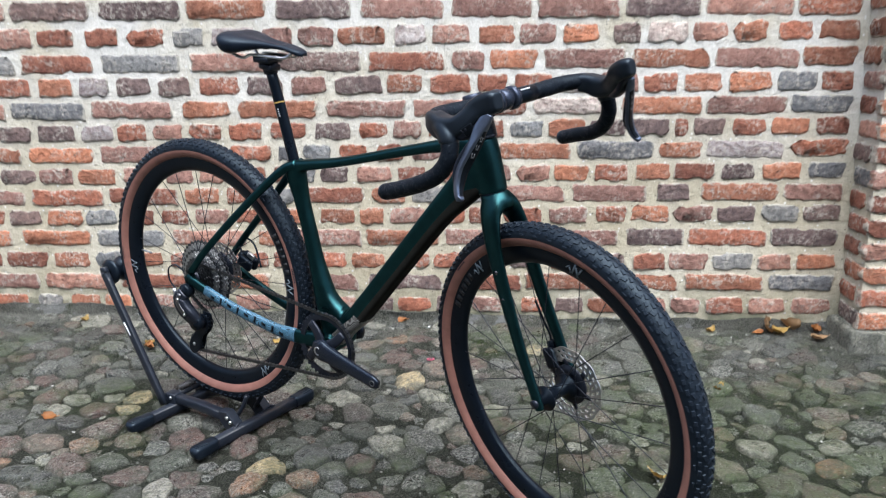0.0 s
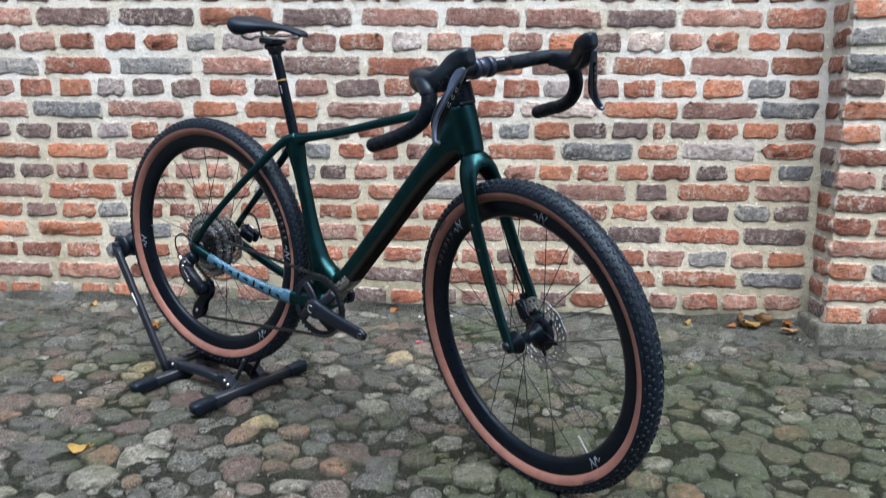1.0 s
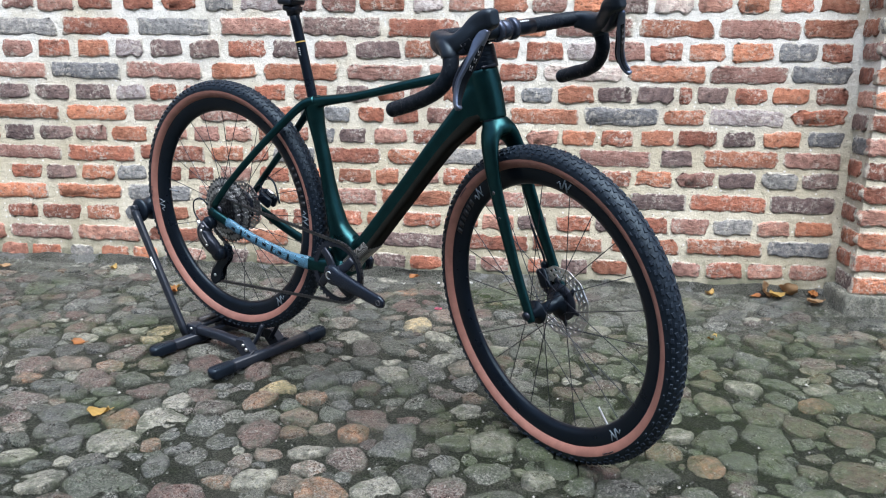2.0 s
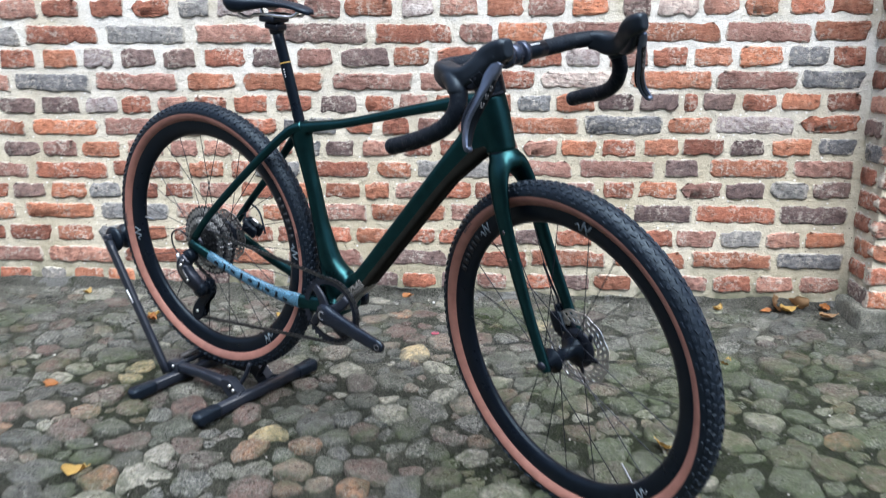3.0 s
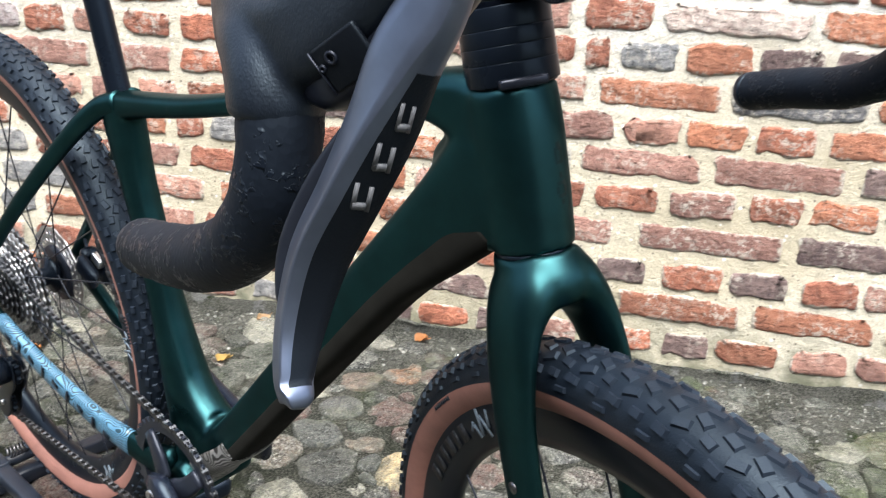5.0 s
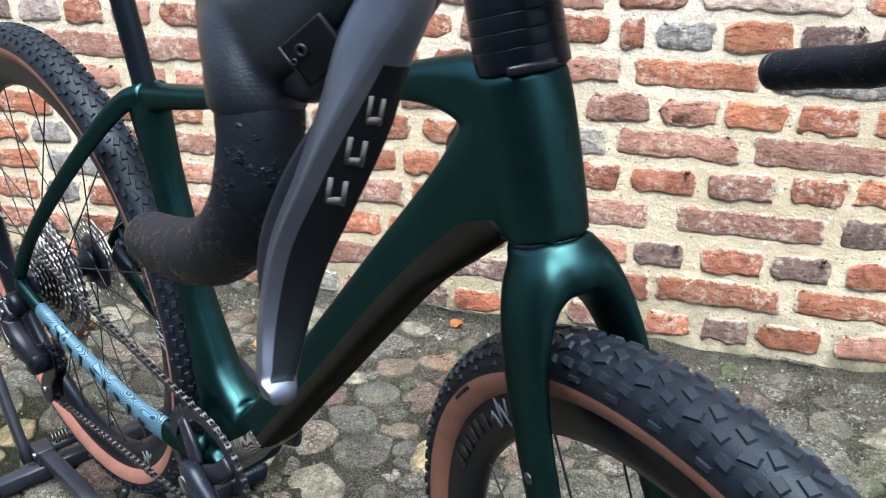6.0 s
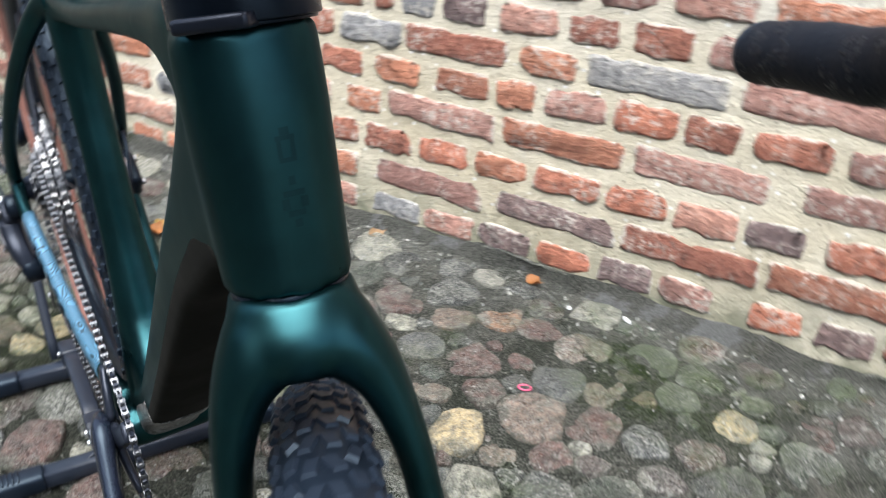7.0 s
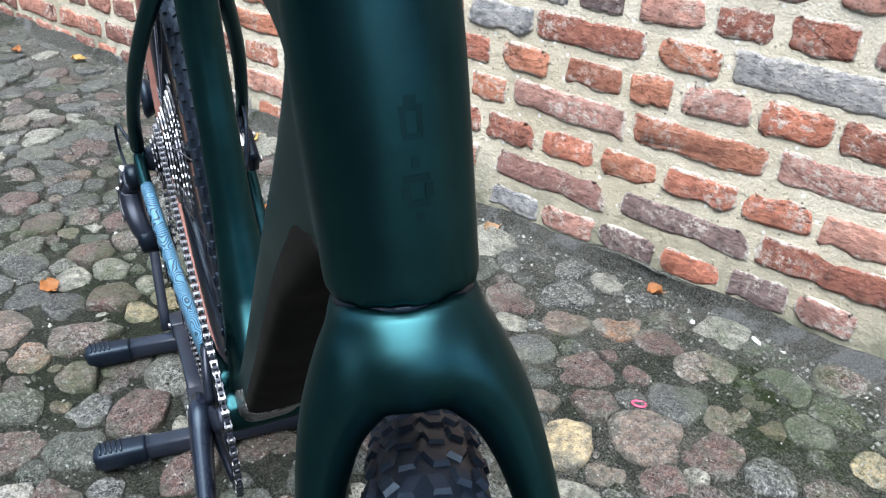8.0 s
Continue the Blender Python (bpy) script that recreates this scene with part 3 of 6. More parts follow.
def rotor_mesh(r):
    """A wavy braking ring pierced by slanting slots: two rims joined by broad webs."""
    bm = bmesh.new()
    wavy_ring(bm, r - 0.0058, r, 0.0014, 12, 0.0009)
    wavy_ring(bm, r - 0.0165, r - 0.0115, 0.0012, 12, 0.0009)
    wavy_ring(bm, r - 0.0285, r - 0.0235, 0.0010, 12, 0.0009)
    for i in range(30):
        a = 2 * math.pi * i / 30
        sweep(bm, [((r - 0.026) * math.cos(a), 0, (r - 0.026) * math.sin(a), 0.0008, 0.0030), ((r - 0.004) * math.cos(a + 0.20), 0, (r - 0.004) * math.sin(a + 0.20), 0.0008, 0.0044)], n=6, k=1)
    bmesh.ops.recalc_face_normals(bm, faces=bm.faces[:])
    return bm


def build_wheel(m, phase, rotor_r, mark):
    """A deep black rim with its tyre, hub, spokes, rotor and valve."""
    wheel = part("wheel", revolve(bmesh.new(), rim_profile(), 120, True), BLACK_CARBON, bike,
                 "deep black carbon rim with a knobbly tan-wall tyre", m)
    tread = part("tread", tread_mesh(), TREAD, wheel, "black knobbly tyre tread", smooth=False)
    part("tyre_casing", revolve(bmesh.new(), tyre_profile("casing"), 120), DUSTY_RUBBER, tread, "dusty black casing between the knobs")
    for side_name in ("left", "right"):
        part("sidewall", revolve(bmesh.new(), tyre_profile(side_name), 120), TAN, wheel, "tan tyre sidewall")
    hub = bmesh.new()
    revolve(hub, [(0.006, -0.052), (0.011, -0.052), (0.012, -0.036), (0.026, -0.034), (0.026, -0.030), (0.014, -0.026), (0.0135, 0.022), (0.027, 0.026),
                  (0.027, 0.031), (0.016, 0.034), (0.014, 0.05), (0.006, 0.05)], 28)
    part("hub", hub, BLACK_CARBON, wheel)
    for i in range(24):
        a = 2 * math.pi * i / 24 + phase
        y = 0.028 if i % 2 else -0.032
        b = a + (0.9 if (i // 2) % 2 else -0.9)
        sp = rod(bmesh.new(), (0.025 * math.cos(b), y, 0.025 * math.sin(b)), (0.272 * math.cos(a), 0.003 * (1 if i % 2 else -1), 0.272 * math.sin(a)), 0.0010)
        part("spoke", sp, BLACK_ALLOY, wheel)
    rot = part("brake_rotor", rotor_mesh(rotor_r), STEEL, wheel, "slotted steel disc brake rotor", pose(0, 0.041, 0), smooth=False)
    part("rotor_carrier", disc_y(bmesh.new(), 0.042, -0.0025, 0.002, 30, hole=0.012), BLACK_ALLOY, wheel, "black rotor carrier", pose(0, 0.041, 0))
    for i in range(6):
        a = 2 * math.pi * i / 6 + 0.2
        carrier = sweep(bmesh.new(), [(0.022 * math.cos(a), 0, 0.022 * math.sin(a), 0.0016, 0.009), ((rotor_r - .025) * math.cos(a + .35), 0, (rotor_r - .025) * math.sin(a + .35), 0.0013, 0.0050)], n=8, k=3, e=3)
        part("carrier_arm", carrier, BLACK_ALLOY, rot)
    va = phase + 0.13
    v = rod(bmesh.new(), (0.275 * math.cos(va), 0, 0.275 * math.sin(va)), (0.232 * math.cos(va), 0, 0.232 * math.sin(va)), 0.0026, 8)
    part("valve", v, STEEL, wheel, "bright metal tyre valve")
    # a zigzag of pale strokes three times round the rim, and dark bars on the sidewall beside two of them
    for k, turn in enumerate((0.0, 2.15, 3.11)):
        c = mark + turn
        for q in (-1, 1):
            for dx, dr, w, l, slant in ((-0.013, 0.003, 0.0030, 0.016, 0.45), (-0.006, -0.002, 0.0030, 0.020, -0.35), (0.002, 0.002, 0.0034, 0.023, 0.30), (0.010, -0.004, 0.0026, 0.012, -0.25), (0.016, 0.001, 0.0024, 0.010, 0.9)):
                bm = bmesh.new()
                box(bm, Matrix.Rotation(-(c + dx / 0.29), 4, "Y") @ Matrix.Translation((0.294 + dr, 0.0146 * q, 0)) @ Matrix.Rotation(0.08 * q, 4, "Z") @ Matrix.Rotation(slant, 4, "Y"), l, 0.0012, w)
                part("rim_mark", bm, RIM_PRINT, wheel, "pale printed stroke on the rim")
            for j in range(6 if k == 2 else 0):
                bm = bmesh.new()
                box(bm, Matrix.Rotation(-(c + 0.13 + 0.062 * j), 4, "Y") @ Matrix.Translation((0.2945, 0.0148 * q, 0)) @ Matrix.Rotation(0.06 * q, 4, "Z"), 0.015, 0.0008, (0.012, 0.009, 0.013, 0.008, 0.012, 0.011)[j])
                part("tonal_mark", bm, TONAL_PRINT, wheel, "dark grey printed bar on the rim")
        if k != 1:
            for j in range(9):
                for q in (-1, 1):
                    d = c - 0.17 + 0.0125 * j if k == 0 else c + 0.06 + 0.0125 * j
                    bm = bmesh.new()
                    box(bm, Matrix.Rotation(-d, 4, "Y") @ Matrix.Translation((0.3235, 0.0239 * q, 0)) @ Matrix.Rotation(-0.15 * q, 4, "Z"), (0.0040, 0.0030, 0.0036)[j % 3], 0.0012, 0.0024)
                    part("sidewall_mark", bm, RUBBER, wheel, "dark printed bar on the sidewall")
    return wheel


build_wheel(Matrix.Identity(4), 3.01, 0.070, -2.98)
build_wheel(STEER @ Matrix.Translation((FORK_RAKE, 0, FORK_DROP)), -1.28, 0.080, -1.064)

def section_sweep(rows, nrm, q):
    """A lever blade along rows of x, y, z, half width, half depth, ridge: a ridged section that faces nrm, its ridge on the outer side."""
    c = catmull(rows, 7)
    bm = bmesh.new()
    rings = []
    for i in range(len(c)):
        t = Vector(c[min(i + 1, len(c) - 1), :3] - c[max(i - 1, 0), :3]).normalized()
        n = (nrm - t * nrm.dot(t)).normalized()
        u = n.cross(t) * q
        u = u if u.y * q < 0 else -u
        p = Vector(c[i, :3])
        r = c[i, 5]
        sec = chaikin_ring([(-1.0, -0.45), (-0.96, -0.05), (r - 0.05, 1.2), (r + 0.05, 1.2), (1.0, 0.42), (1.0, -0.2), (0.75, -0.75), (-0.6, -0.85)], 1)
        rings.append([bm.verts.new(p + u * (x * c[i, 3]) + n * (d * c[i, 4])) for x, d in sec])
    k = len(sec)
    for i, (a, b) in enumerate(zip(rings, rings[1:])):
        for j in range(k):
            f = bm.faces.new((a[j], a[(j + 1) % k], b[(j + 1) % k], b[j]))
            # the facet inside the ridge takes the black, as its shade
            f.material_index = 1 if j in (6, 7) and 14 <= i < 54 else 0
    bm.faces.new(rings[0])
    bm.faces.new(rings[-1])
    bmesh.ops.recalc_face_normals(bm, faces=bm.faces[:])
    return bm, [(r[6].co.copy(), r[7].co.copy()) for r in rings]


def chaikin_ring(poly, times):
    for _ in range(times):
        poly = [(a[0] * w + b[0] * (1 - w), a[1] * w + b[1] * (1 - w)) for a, b in zip(poly, poly[1:] + poly[:1]) for w in (0.75, 0.25)]
    return poly


# frame tubes
def fpart(name, rows, mat, label="", **kw):
    return part(name, tube(rows, **kw), mat, bike, label)


def keystone(verts):
    """Draws the down tube's sides in towards its underside."""
    for v in verts:
        below = (v.co.x - 0.5923) * 0.809 - (v.co.z - 0.1555) * 0.588
        v.co.y *= 1.0 - 1.5 * max(-0.024, min(0.024, below)) * max(0.0, min(1.0, (0.80 - v.co.x) / 0.12))


frame_bm = bmesh.new()
# head tube
sweep(frame_bm, [(*(Vector(CROWN) + HEAD_AXIS * a), w, d) for a, w, d in
                 ((-0.0005, 0.0272, 0.0272), (0.012, 0.0273, 0.0276), (0.04, 0.0280, 0.0290), (0.077, 0.0288, 0.0298), (0.102, 0.0286, 0.0286), (0.1062, 0.0280, 0.0282))], n=40, e=2.2)
# top tube
sweep(frame_bm, [(0.300, 0, 0.336, 0.017, 0.017), (0.345, 0, 0.348, 0.0178, 0.0128), (0.45, 0, 0.374, 0.0184, 0.0102), (0.60, 0, 0.420, 0.0194, 0.0109),
                 (0.70, 0, 0.449, 0.0212, 0.0132), (0.755, 0, 0.458, 0.024, 0.022), (0.795, 0, 0.450, 0.024, 0.034)], n=32, e=3.4)
# down tube, broader above than below, with the web behind the head tube
before = len(frame_bm.verts)
sweep(frame_bm, [(0.4413, 0, -0.0334, 0.030, 0.0240), (0.4923, 0, 0.0175, 0.0290, 0.0238), (0.5923, 0, 0.1555, 0.0272, 0.0238), (0.6930, 0, 0.2950, 0.0264, 0.0255),
                 (0.7615, 0, 0.3775, 0.0264, 0.0340), (0.800, 0, 0.424, 0.0264, 0.044)], n=44, e=3.8)
frame_bm.verts.ensure_lookup_table()
keystone(frame_bm.verts[before:])
sweep(frame_bm, [(0.805, 0, 0.430, 0.024, 0.040), (0.775, 0, 0.419, 0.0205, 0.032), (0.752, 0, 0.412, 0.015, 0.022), (0.738, 0, 0.409, 0.008, 0.012)], n=28, e=2.6)
# seat tube and bottom bracket shell
sweep(frame_bm, [(0.303, 0, 0.350, 0.0188, 0.0213), (0.309, 0, 0.320, 0.0188, 0.0265), (0.3250, 0, 0.262, 0.0183, 0.0180), (0.3465, 0, 0.192, 0.0183, 0.0160),
                 (0.3665, 0, 0.120, 0.0203, 0.0168), (0.393, 0, 0.040, 0.026, 0.0250), (0.425, 0, -0.040, 0.033, 0.033)], n=32, e=2.3)
sweep(frame_bm, [(0.372, 0, 0.100, 0.018, 0.010), (0.392, 0, 0.048, 0.022, 0.022), (0.418, 0, 0.008, 0.026, 0.034), (0.450, 0, -0.010, 0.027, 0.036), (0.482, 0, 0.006, 0.026, 0.024), (0.520, 0, 0.052, 0.022, 0.014)], n=28, e=2.4)
revolve(frame_bm, [(0.0, -0.043), (0.021, -0.043), (0.0225, -0.036), (0.0225, 0.0), (0.0225, 0.036), (0.021, 0.043), (0.0, 0.043)], 32, False, "Y", BB)
frame_ob = part("frame", frame_bm, GREEN, bike, "satin dark green moulded carbon frame")
fm = frame_ob.modifiers.new("blend", "REMESH")
fm.mode, fm.voxel_size, fm.use_smooth_shade = "VOXEL", 0.0026, True
fs = frame_ob.modifiers.new("soften", "SMOOTH")
fs.factor, fs.iterations = 0.5, 16
# black ring set into the gap, so that the seam reads as shaded
gap_bm = revolve(bmesh.new(), [(0.0, -0.0030), (0.0252, -0.0030), (0.0252, 0.0010), (0.0, 0.0010)], 40, False, "Z")
part("headset_seal", gap_bm, RUBBER, bike, "thin black ring that darkens the gap below the head tube", STEER)
for q in (-1, 1):
    fpart("seatstay", [(0.318, 0.008 * q, 0.345, 0.011, 0.013), (0.285, 0.018 * q, 0.330, 0.010, 0.011), (0.235, 0.036 * q, 0.280, 0.0085, 0.010),
                       (0.150, 0.055 * q, 0.190, 0.008, 0.0095), (0.060, 0.066 * q, 0.092, 0.008, 0.009), (0.004, 0.068 * q, 0.022, 0.009, 0.010)], GREEN, "", n=16)
    fpart("chainstay", [(0.410, 0.032 * q, -0.056, 0.014, 0.021), (0.360, 0.040 * q, -0.065, 0.009, 0.0195), (0.27, 0.050 * q, -0.062, 0.008, 0.0145),
                        (0.15, 0.060 * q, -0.040, 0.008, 0.0125), (0.05, 0.067 * q, -0.012, 0.008, 0.013), (0.0, 0.068 * q, 0.002, 0.008, 0.014)], GREEN, "", n=18, e=2.4)
    dm = bmesh.new()
    disc_y(dm, 0.016, 0.060 * q, 0.072 * q, 24)
    part("dropout", dm, GREEN, bike)
# printed wrap on the drive-side chainstay
wrap = fpart("chainstay_wrap", [(0.335, -0.0425, -0.0655, 0.0092, 0.0188), (0.27, -0.050, -0.062, 0.0088, 0.0152), (0.15, -0.060, -0.040, 0.0088, 0.0132),
                                (0.055, -0.0665, -0.0135, 0.0086, 0.0132)], WRAP, "light blue wrap printed with contour lines", n=20, e=2.4)
for j in range(9):
    x = 0.085 + j * 0.027
    bm = bmesh.new()
    z0 = -0.0115 - 0.195 * (x - 0.05)
    box(bm, Matrix.Translation((x, -0.0755 + 0.067 * (x - 0.05), z0 - 0.004)) @ Matrix.Rotation(0.25, 4, "Y"), 0.006 if j % 2 else 0.013, 0.0012, 0.017 if j % 2 else 0.007)
    part("wrap_mark", bm, BLACK_CARBON, wrap, "dark printed bar")
# a dark tone-on-tone badge on the head tube, drawn as plain bars
for a, w, h, off in ((0.0665, 0.004, 0.0030, 0.0), (0.0640, 0.008, 0.0018, 0.0), (0.0600, 0.0018, 0.0070, -0.0028), (0.0600, 0.0018, 0.0070, 0.0028), (0.0555, 0.007, 0.0018, 0.0), (0.0475, 0.0026, 0.0034, 0.0), (0.0425, 0.009, 0.0022, 0.0), (0.0385, 0.003, 0.0042, -0.004), (0.0385, 0.003, 0.0042, 0.004), (0.0345, 0.007, 0.0022, 0.0), (0.0305, 0.003, 0.003, 0.0)):
    bm = bmesh.new()
    depth = float(np.interp(a, (0.012, 0.04, 0.077), (0.0276, 0.0290, 0.0298))) + 0.0001
    rows = []
    for i in range(9):
        ph = radians(BADGE_TURN) + (off + w * (i / 8 - 0.5)) / depth
        ring = []
        for dz, dr in ((-h / 2, 0.00006), (h / 2, 0.00006)):
            ring.append(bm.verts.new(Vector(CROWN) + HEAD_AXIS * (a + dz) + HEAD_FWD * ((depth + dr) * math.cos(ph)) + Vector((0, (depth * 0.966 + dr) * math.sin(ph), 0))))
        rows.append(ring)
    for r0, r1 in zip(rows, rows[1:]):
        bm.faces.new((r0[0], r1[0], r1[1], r0[1]))
    part("head_badge", bm, BADGE, bike, "dark tone-on-tone printed bar")
# bottle bosses
for x, z in ((0.3690, 0.140), (0.3925, 0.081)):
    bm = bmesh.new()
    sweep(bm, [(x - 0.006, 0, z - 0.002, 0.006, 0.006), (x + 0.004, 0, z + 0.001, 0.0058, 0.0058), (x + 0.0062, 0, z + 0.0018, 0.003, 0.003)], n=14, k=2)
    part("boss_bolt", bm, DARK_STEEL, bike)
def under_tube(rows, grow, keep):
    """A shell that follows the down tube's underside and sides: rows of x, z, half width, half depth and the way it faces."""
    bm = tube([(x + nx * keep, 0, z + nz * keep, w, d + grow - keep) for x, z, w, d, nx, nz in rows], n=44, k=6, e=3.8)
    keystone(bm.verts)
    return bm


# reaches up the lower sides too, in place of their dark reflections
guard = part("down_tube_guard", under_tube([(0.4990, 0.0265, 0.0288, 0.0238, 0.77, -0.64), (0.5060, 0.0360, 0.0288, 0.0238, 0.775, -0.63), (0.5923, 0.1555, 0.0271, 0.0238, 0.813, -0.582), (0.6923, 0.2945, 0.0263, 0.0255, 0.814, -0.581),
                                            (0.7400, 0.3520, 0.0263, 0.0310, 0.80, -0.60), (0.7660, 0.3830, 0.0262, 0.0345, 0.79, -0.61), (0.7800, 0.3995, 0.0252, 0.0365, 0.78, -0.62)], 0.0010, 0.0135),
             GUARD, bike, "dark satin guard under the down tube, carried up its sides to darken them")
part("guard_print", under_tube([(0.4180, -0.0580, 0.0300, 0.0235, 0.18, -0.98), (0.4340, -0.0490, 0.0306, 0.0245, 0.42, -0.91), (0.4420, -0.0350, 0.0308, 0.0245, 0.66, -0.75), (0.4560, -0.0185, 0.0308, 0.0243, 0.73, -0.68), (0.4765, 0.0017, 0.0302, 0.0241, 0.74, -0.67), (0.4923, 0.0175, 0.0298, 0.0240, 0.76, -0.65), (0.5005, 0.0285, 0.0296, 0.0240, 0.77, -0.64)], 0.0020, 0.008), WRAP_DARK, guard, "grey guard end printed with contour lines")
# seat post and clamp
sp = tube([(0.330, 0, 0.262, 0.0125, 0.0125), (0.303, 0, 0.350, 0.0125, 0.0125), (0.262, 0, 0.480, 0.0125, 0.0125), (0.235, 0, 0.560, 0.0125, 0.0125)], n=24, k=2)
post = part("seat_post", sp, BLACK_CARBON, bike, "round black carbon seat post")
bd = tube([(0.2630, 0, 0.4778, 0.0127, 0.0127), (0.2622, 0, 0.4804, 0.0127, 0.0127)], n=24, k=2, cap=False)
part("printed_band", bd, GOLD_PRINT, post, "gold printed band")
for j in range(4):
    bm = bmesh.new()
    box(bm, Matrix.Translation((0.2690 + 0.0016 * j, -0.0124, 0.466 - 0.005 * j)), 0.004, 0.001, 0.0018)
    part("post_mark", bm, WHITE_PRINT, post)
cl = bmesh.new()
box(cl, Matrix.Translation((0.236, 0, 0.556)) @ Matrix.Rotation(0.1, 4, "Y"), 0.040, 0.034, 0.016, 0.006)
box(cl, Matrix.Translation((0.231, 0, 0.572)), 0.046, 0.052, 0.016, 0.006)
sweep(cl, [(0.240, 0, 0.540, 0.014, 0.014), (0.236, 0, 0.562, 0.017, 0.019)], n=18, k=2, e=2.6)
part("saddle_clamp", cl, BLACK_ALLOY, bike)
# saddle
def saddle_mesh():
    bm = bmesh.new()
    rows = [(0.132, 0.050, 0.624, 0.026), (0.139, 0.064, 0.628, 0.040), (0.156, 0.071, 0.627, 0.050), (0.180, 0.066, 0.622, 0.044), (0.206, 0.049, 0.618, 0.032),
            (0.234, 0.034, 0.615, 0.022), (0.262, 0.027, 0.612, 0.016), (0.292, 0.0230, 0.609, 0.013), (0.318, 0.0205, 0.604, 0.013), (0.333, 0.016, 0.600, 0.013), (0.340, 0.007, 0.595, 0.009)]
    c = catmull([(x, w, z, d) for x, w, z, d in rows], 4)
    rings = []
    n = 26
    for x, w, z, d in c:
        ring = []
        for j in range(n):
            a = 2 * math.pi * j / n
            ca, sa = math.cos(a), math.sin(a)
            yy = math.copysign(abs(ca) ** 0.75, ca) * w
            zz = z - (1 - abs(sa) ** 0.8) * d * 0.45 if sa > 0 else z - d * (0.45 + 0.55 * abs(sa) ** 0.6) * (1 if abs(ca) > 0.6 else 0.72)
            zz -= 0.006 * (1 - min(1, abs(yy) / 0.02)) if sa > 0 and 0.12 < x < 0.28 else 0
            ring.append(bm.verts.new((x, yy, zz)))
        rings.append(ring)
    for a, b in zip(rings, rings[1:]):
        for j in range(n):
            bm.faces.new((a[j], b[j], b[(j + 1) % n], a[(j + 1) % n]))
    bm.faces.new(rings[0])
    bm.faces.new(rings[-1][::-1])
    bmesh.ops.recalc_face_normals(bm, faces=bm.faces[:])
    return bm


saddle = part("saddle", saddle_mesh(), SADDLE_MAT, bike, "black short-nosed saddle")
for q in (-1, 1):
    rl = tube([(0.315, 0.010 * q, 0.594, 0.0036, 0.0036), (0.298, 0.016 * q, 0.582, 0.0036, 0.0036), (0.268, 0.022 * q, 0.581, 0.0036, 0.0036), (0.205, 0.022 * q, 0.580, 0.0036, 0.0036),
               (0.182, 0.026 * q, 0.572, 0.0036, 0.0036), (0.162, 0.034 * q, 0.578, 0.0036, 0.0036), (0.148, 0.040 * q, 0.594, 0.0036, 0.0036)], n=10)
    part("saddle_rail", rl, STEEL, saddle, "thin bright saddle rail")

# fork
def fork_mesh():
    bm = bmesh.new()
    sweep(bm, [(0, 0, -0.0018, 0.0272, 0.0272), (0, 0, -0.0050, 0.0274, 0.0276), (0.003, 0, -0.014, 0.0288, 0.0310), (0.006, 0, -0.026, 0.0290, 0.0335), (0.007, 0, -0.037, 0.022, 0.027)], n=36, k=4, e=2.2)
    for q in (-1, 1):
        sweep(bm, [(0.001, 0.004 * q, -0.008, 0.017, 0.024), (0.005, 0.0165 * q, -0.026, 0.0185, 0.031), (0.008, 0.0308 * q, -0.048, 0.0122, 0.0265), (0.0105, 0.0405 * q, -0.088, 0.0086, 0.0230),
                   (0.012, 0.0440 * q, -0.14, 0.0084, 0.0195), (0.020, 0.0475 * q, -0.23, 0.0088, 0.017), (0.032, 0.0515 * q, -0.32, 0.0085, 0.014),
                   (0.046, 0.054 * q, -0.402, 0.0085, 0.0125), (0.051, 0.0545 * q, -0.431, 0.008, 0.011)], n=26, k=6, e=2.2)
    return bm


fk = part("fork", fork_mesh(), GREEN, bike, "satin green carbon fork with a tall arch", STEER)
rm = fk.modifiers.new("blend", "REMESH")
rm.mode, rm.voxel_size, rm.use_smooth_shade = "VOXEL", 0.0022, True
sm = fk.modifiers.new("soften", "SMOOTH")
sm.factor, sm.iterations = 0.5, 20
for q in (-1, 1):
    for f, a in ((0.0125, -0.15), (0.0175, -0.205), (0.0235, -0.26)):
        bm = bmesh.new()
        disc_y(bm, 0.0042, (0.050 * q), (0.0535 + 0.028 * (-a - 0.15)) * q, 14, (f, 0, a))
        part("fork_bolt", bm, DARK_STEEL, fk)
for y0, y1 in ((-0.066, -0.056), (0.056, 0.064)):
    part("axle_cap", disc_y(bmesh.new(), 0.009, y0, y1, 20, (FORK_RAKE, 0, FORK_DROP)), BLACK_ALLOY, bike, "", STEER)

# stem, spacers and bar in the turned frame
def spart(name, bm, mat, label="", parent=None, smooth=True):
    return part(name, bm, mat, bike, label, STEER_BAR, smooth) if parent is None else part(name, bm, mat, parent, label, None, smooth)


def wrap_steps(bm, n, every, lift):
    """Overlapping turns of tape: each turn swells a little towards its edge."""
    bm.verts.ensure_lookup_table()
    for i in range(len(bm.verts) // n):
        ring = [bm.verts[i * n + j] for j in range(n)]
        c = sum((v.co for v in ring), Vector()) / n
        k = 1 + lift * ((i % every) / (every - 1) - 0.5)
        for v in ring:
            v.co = c + (v.co - c) * k


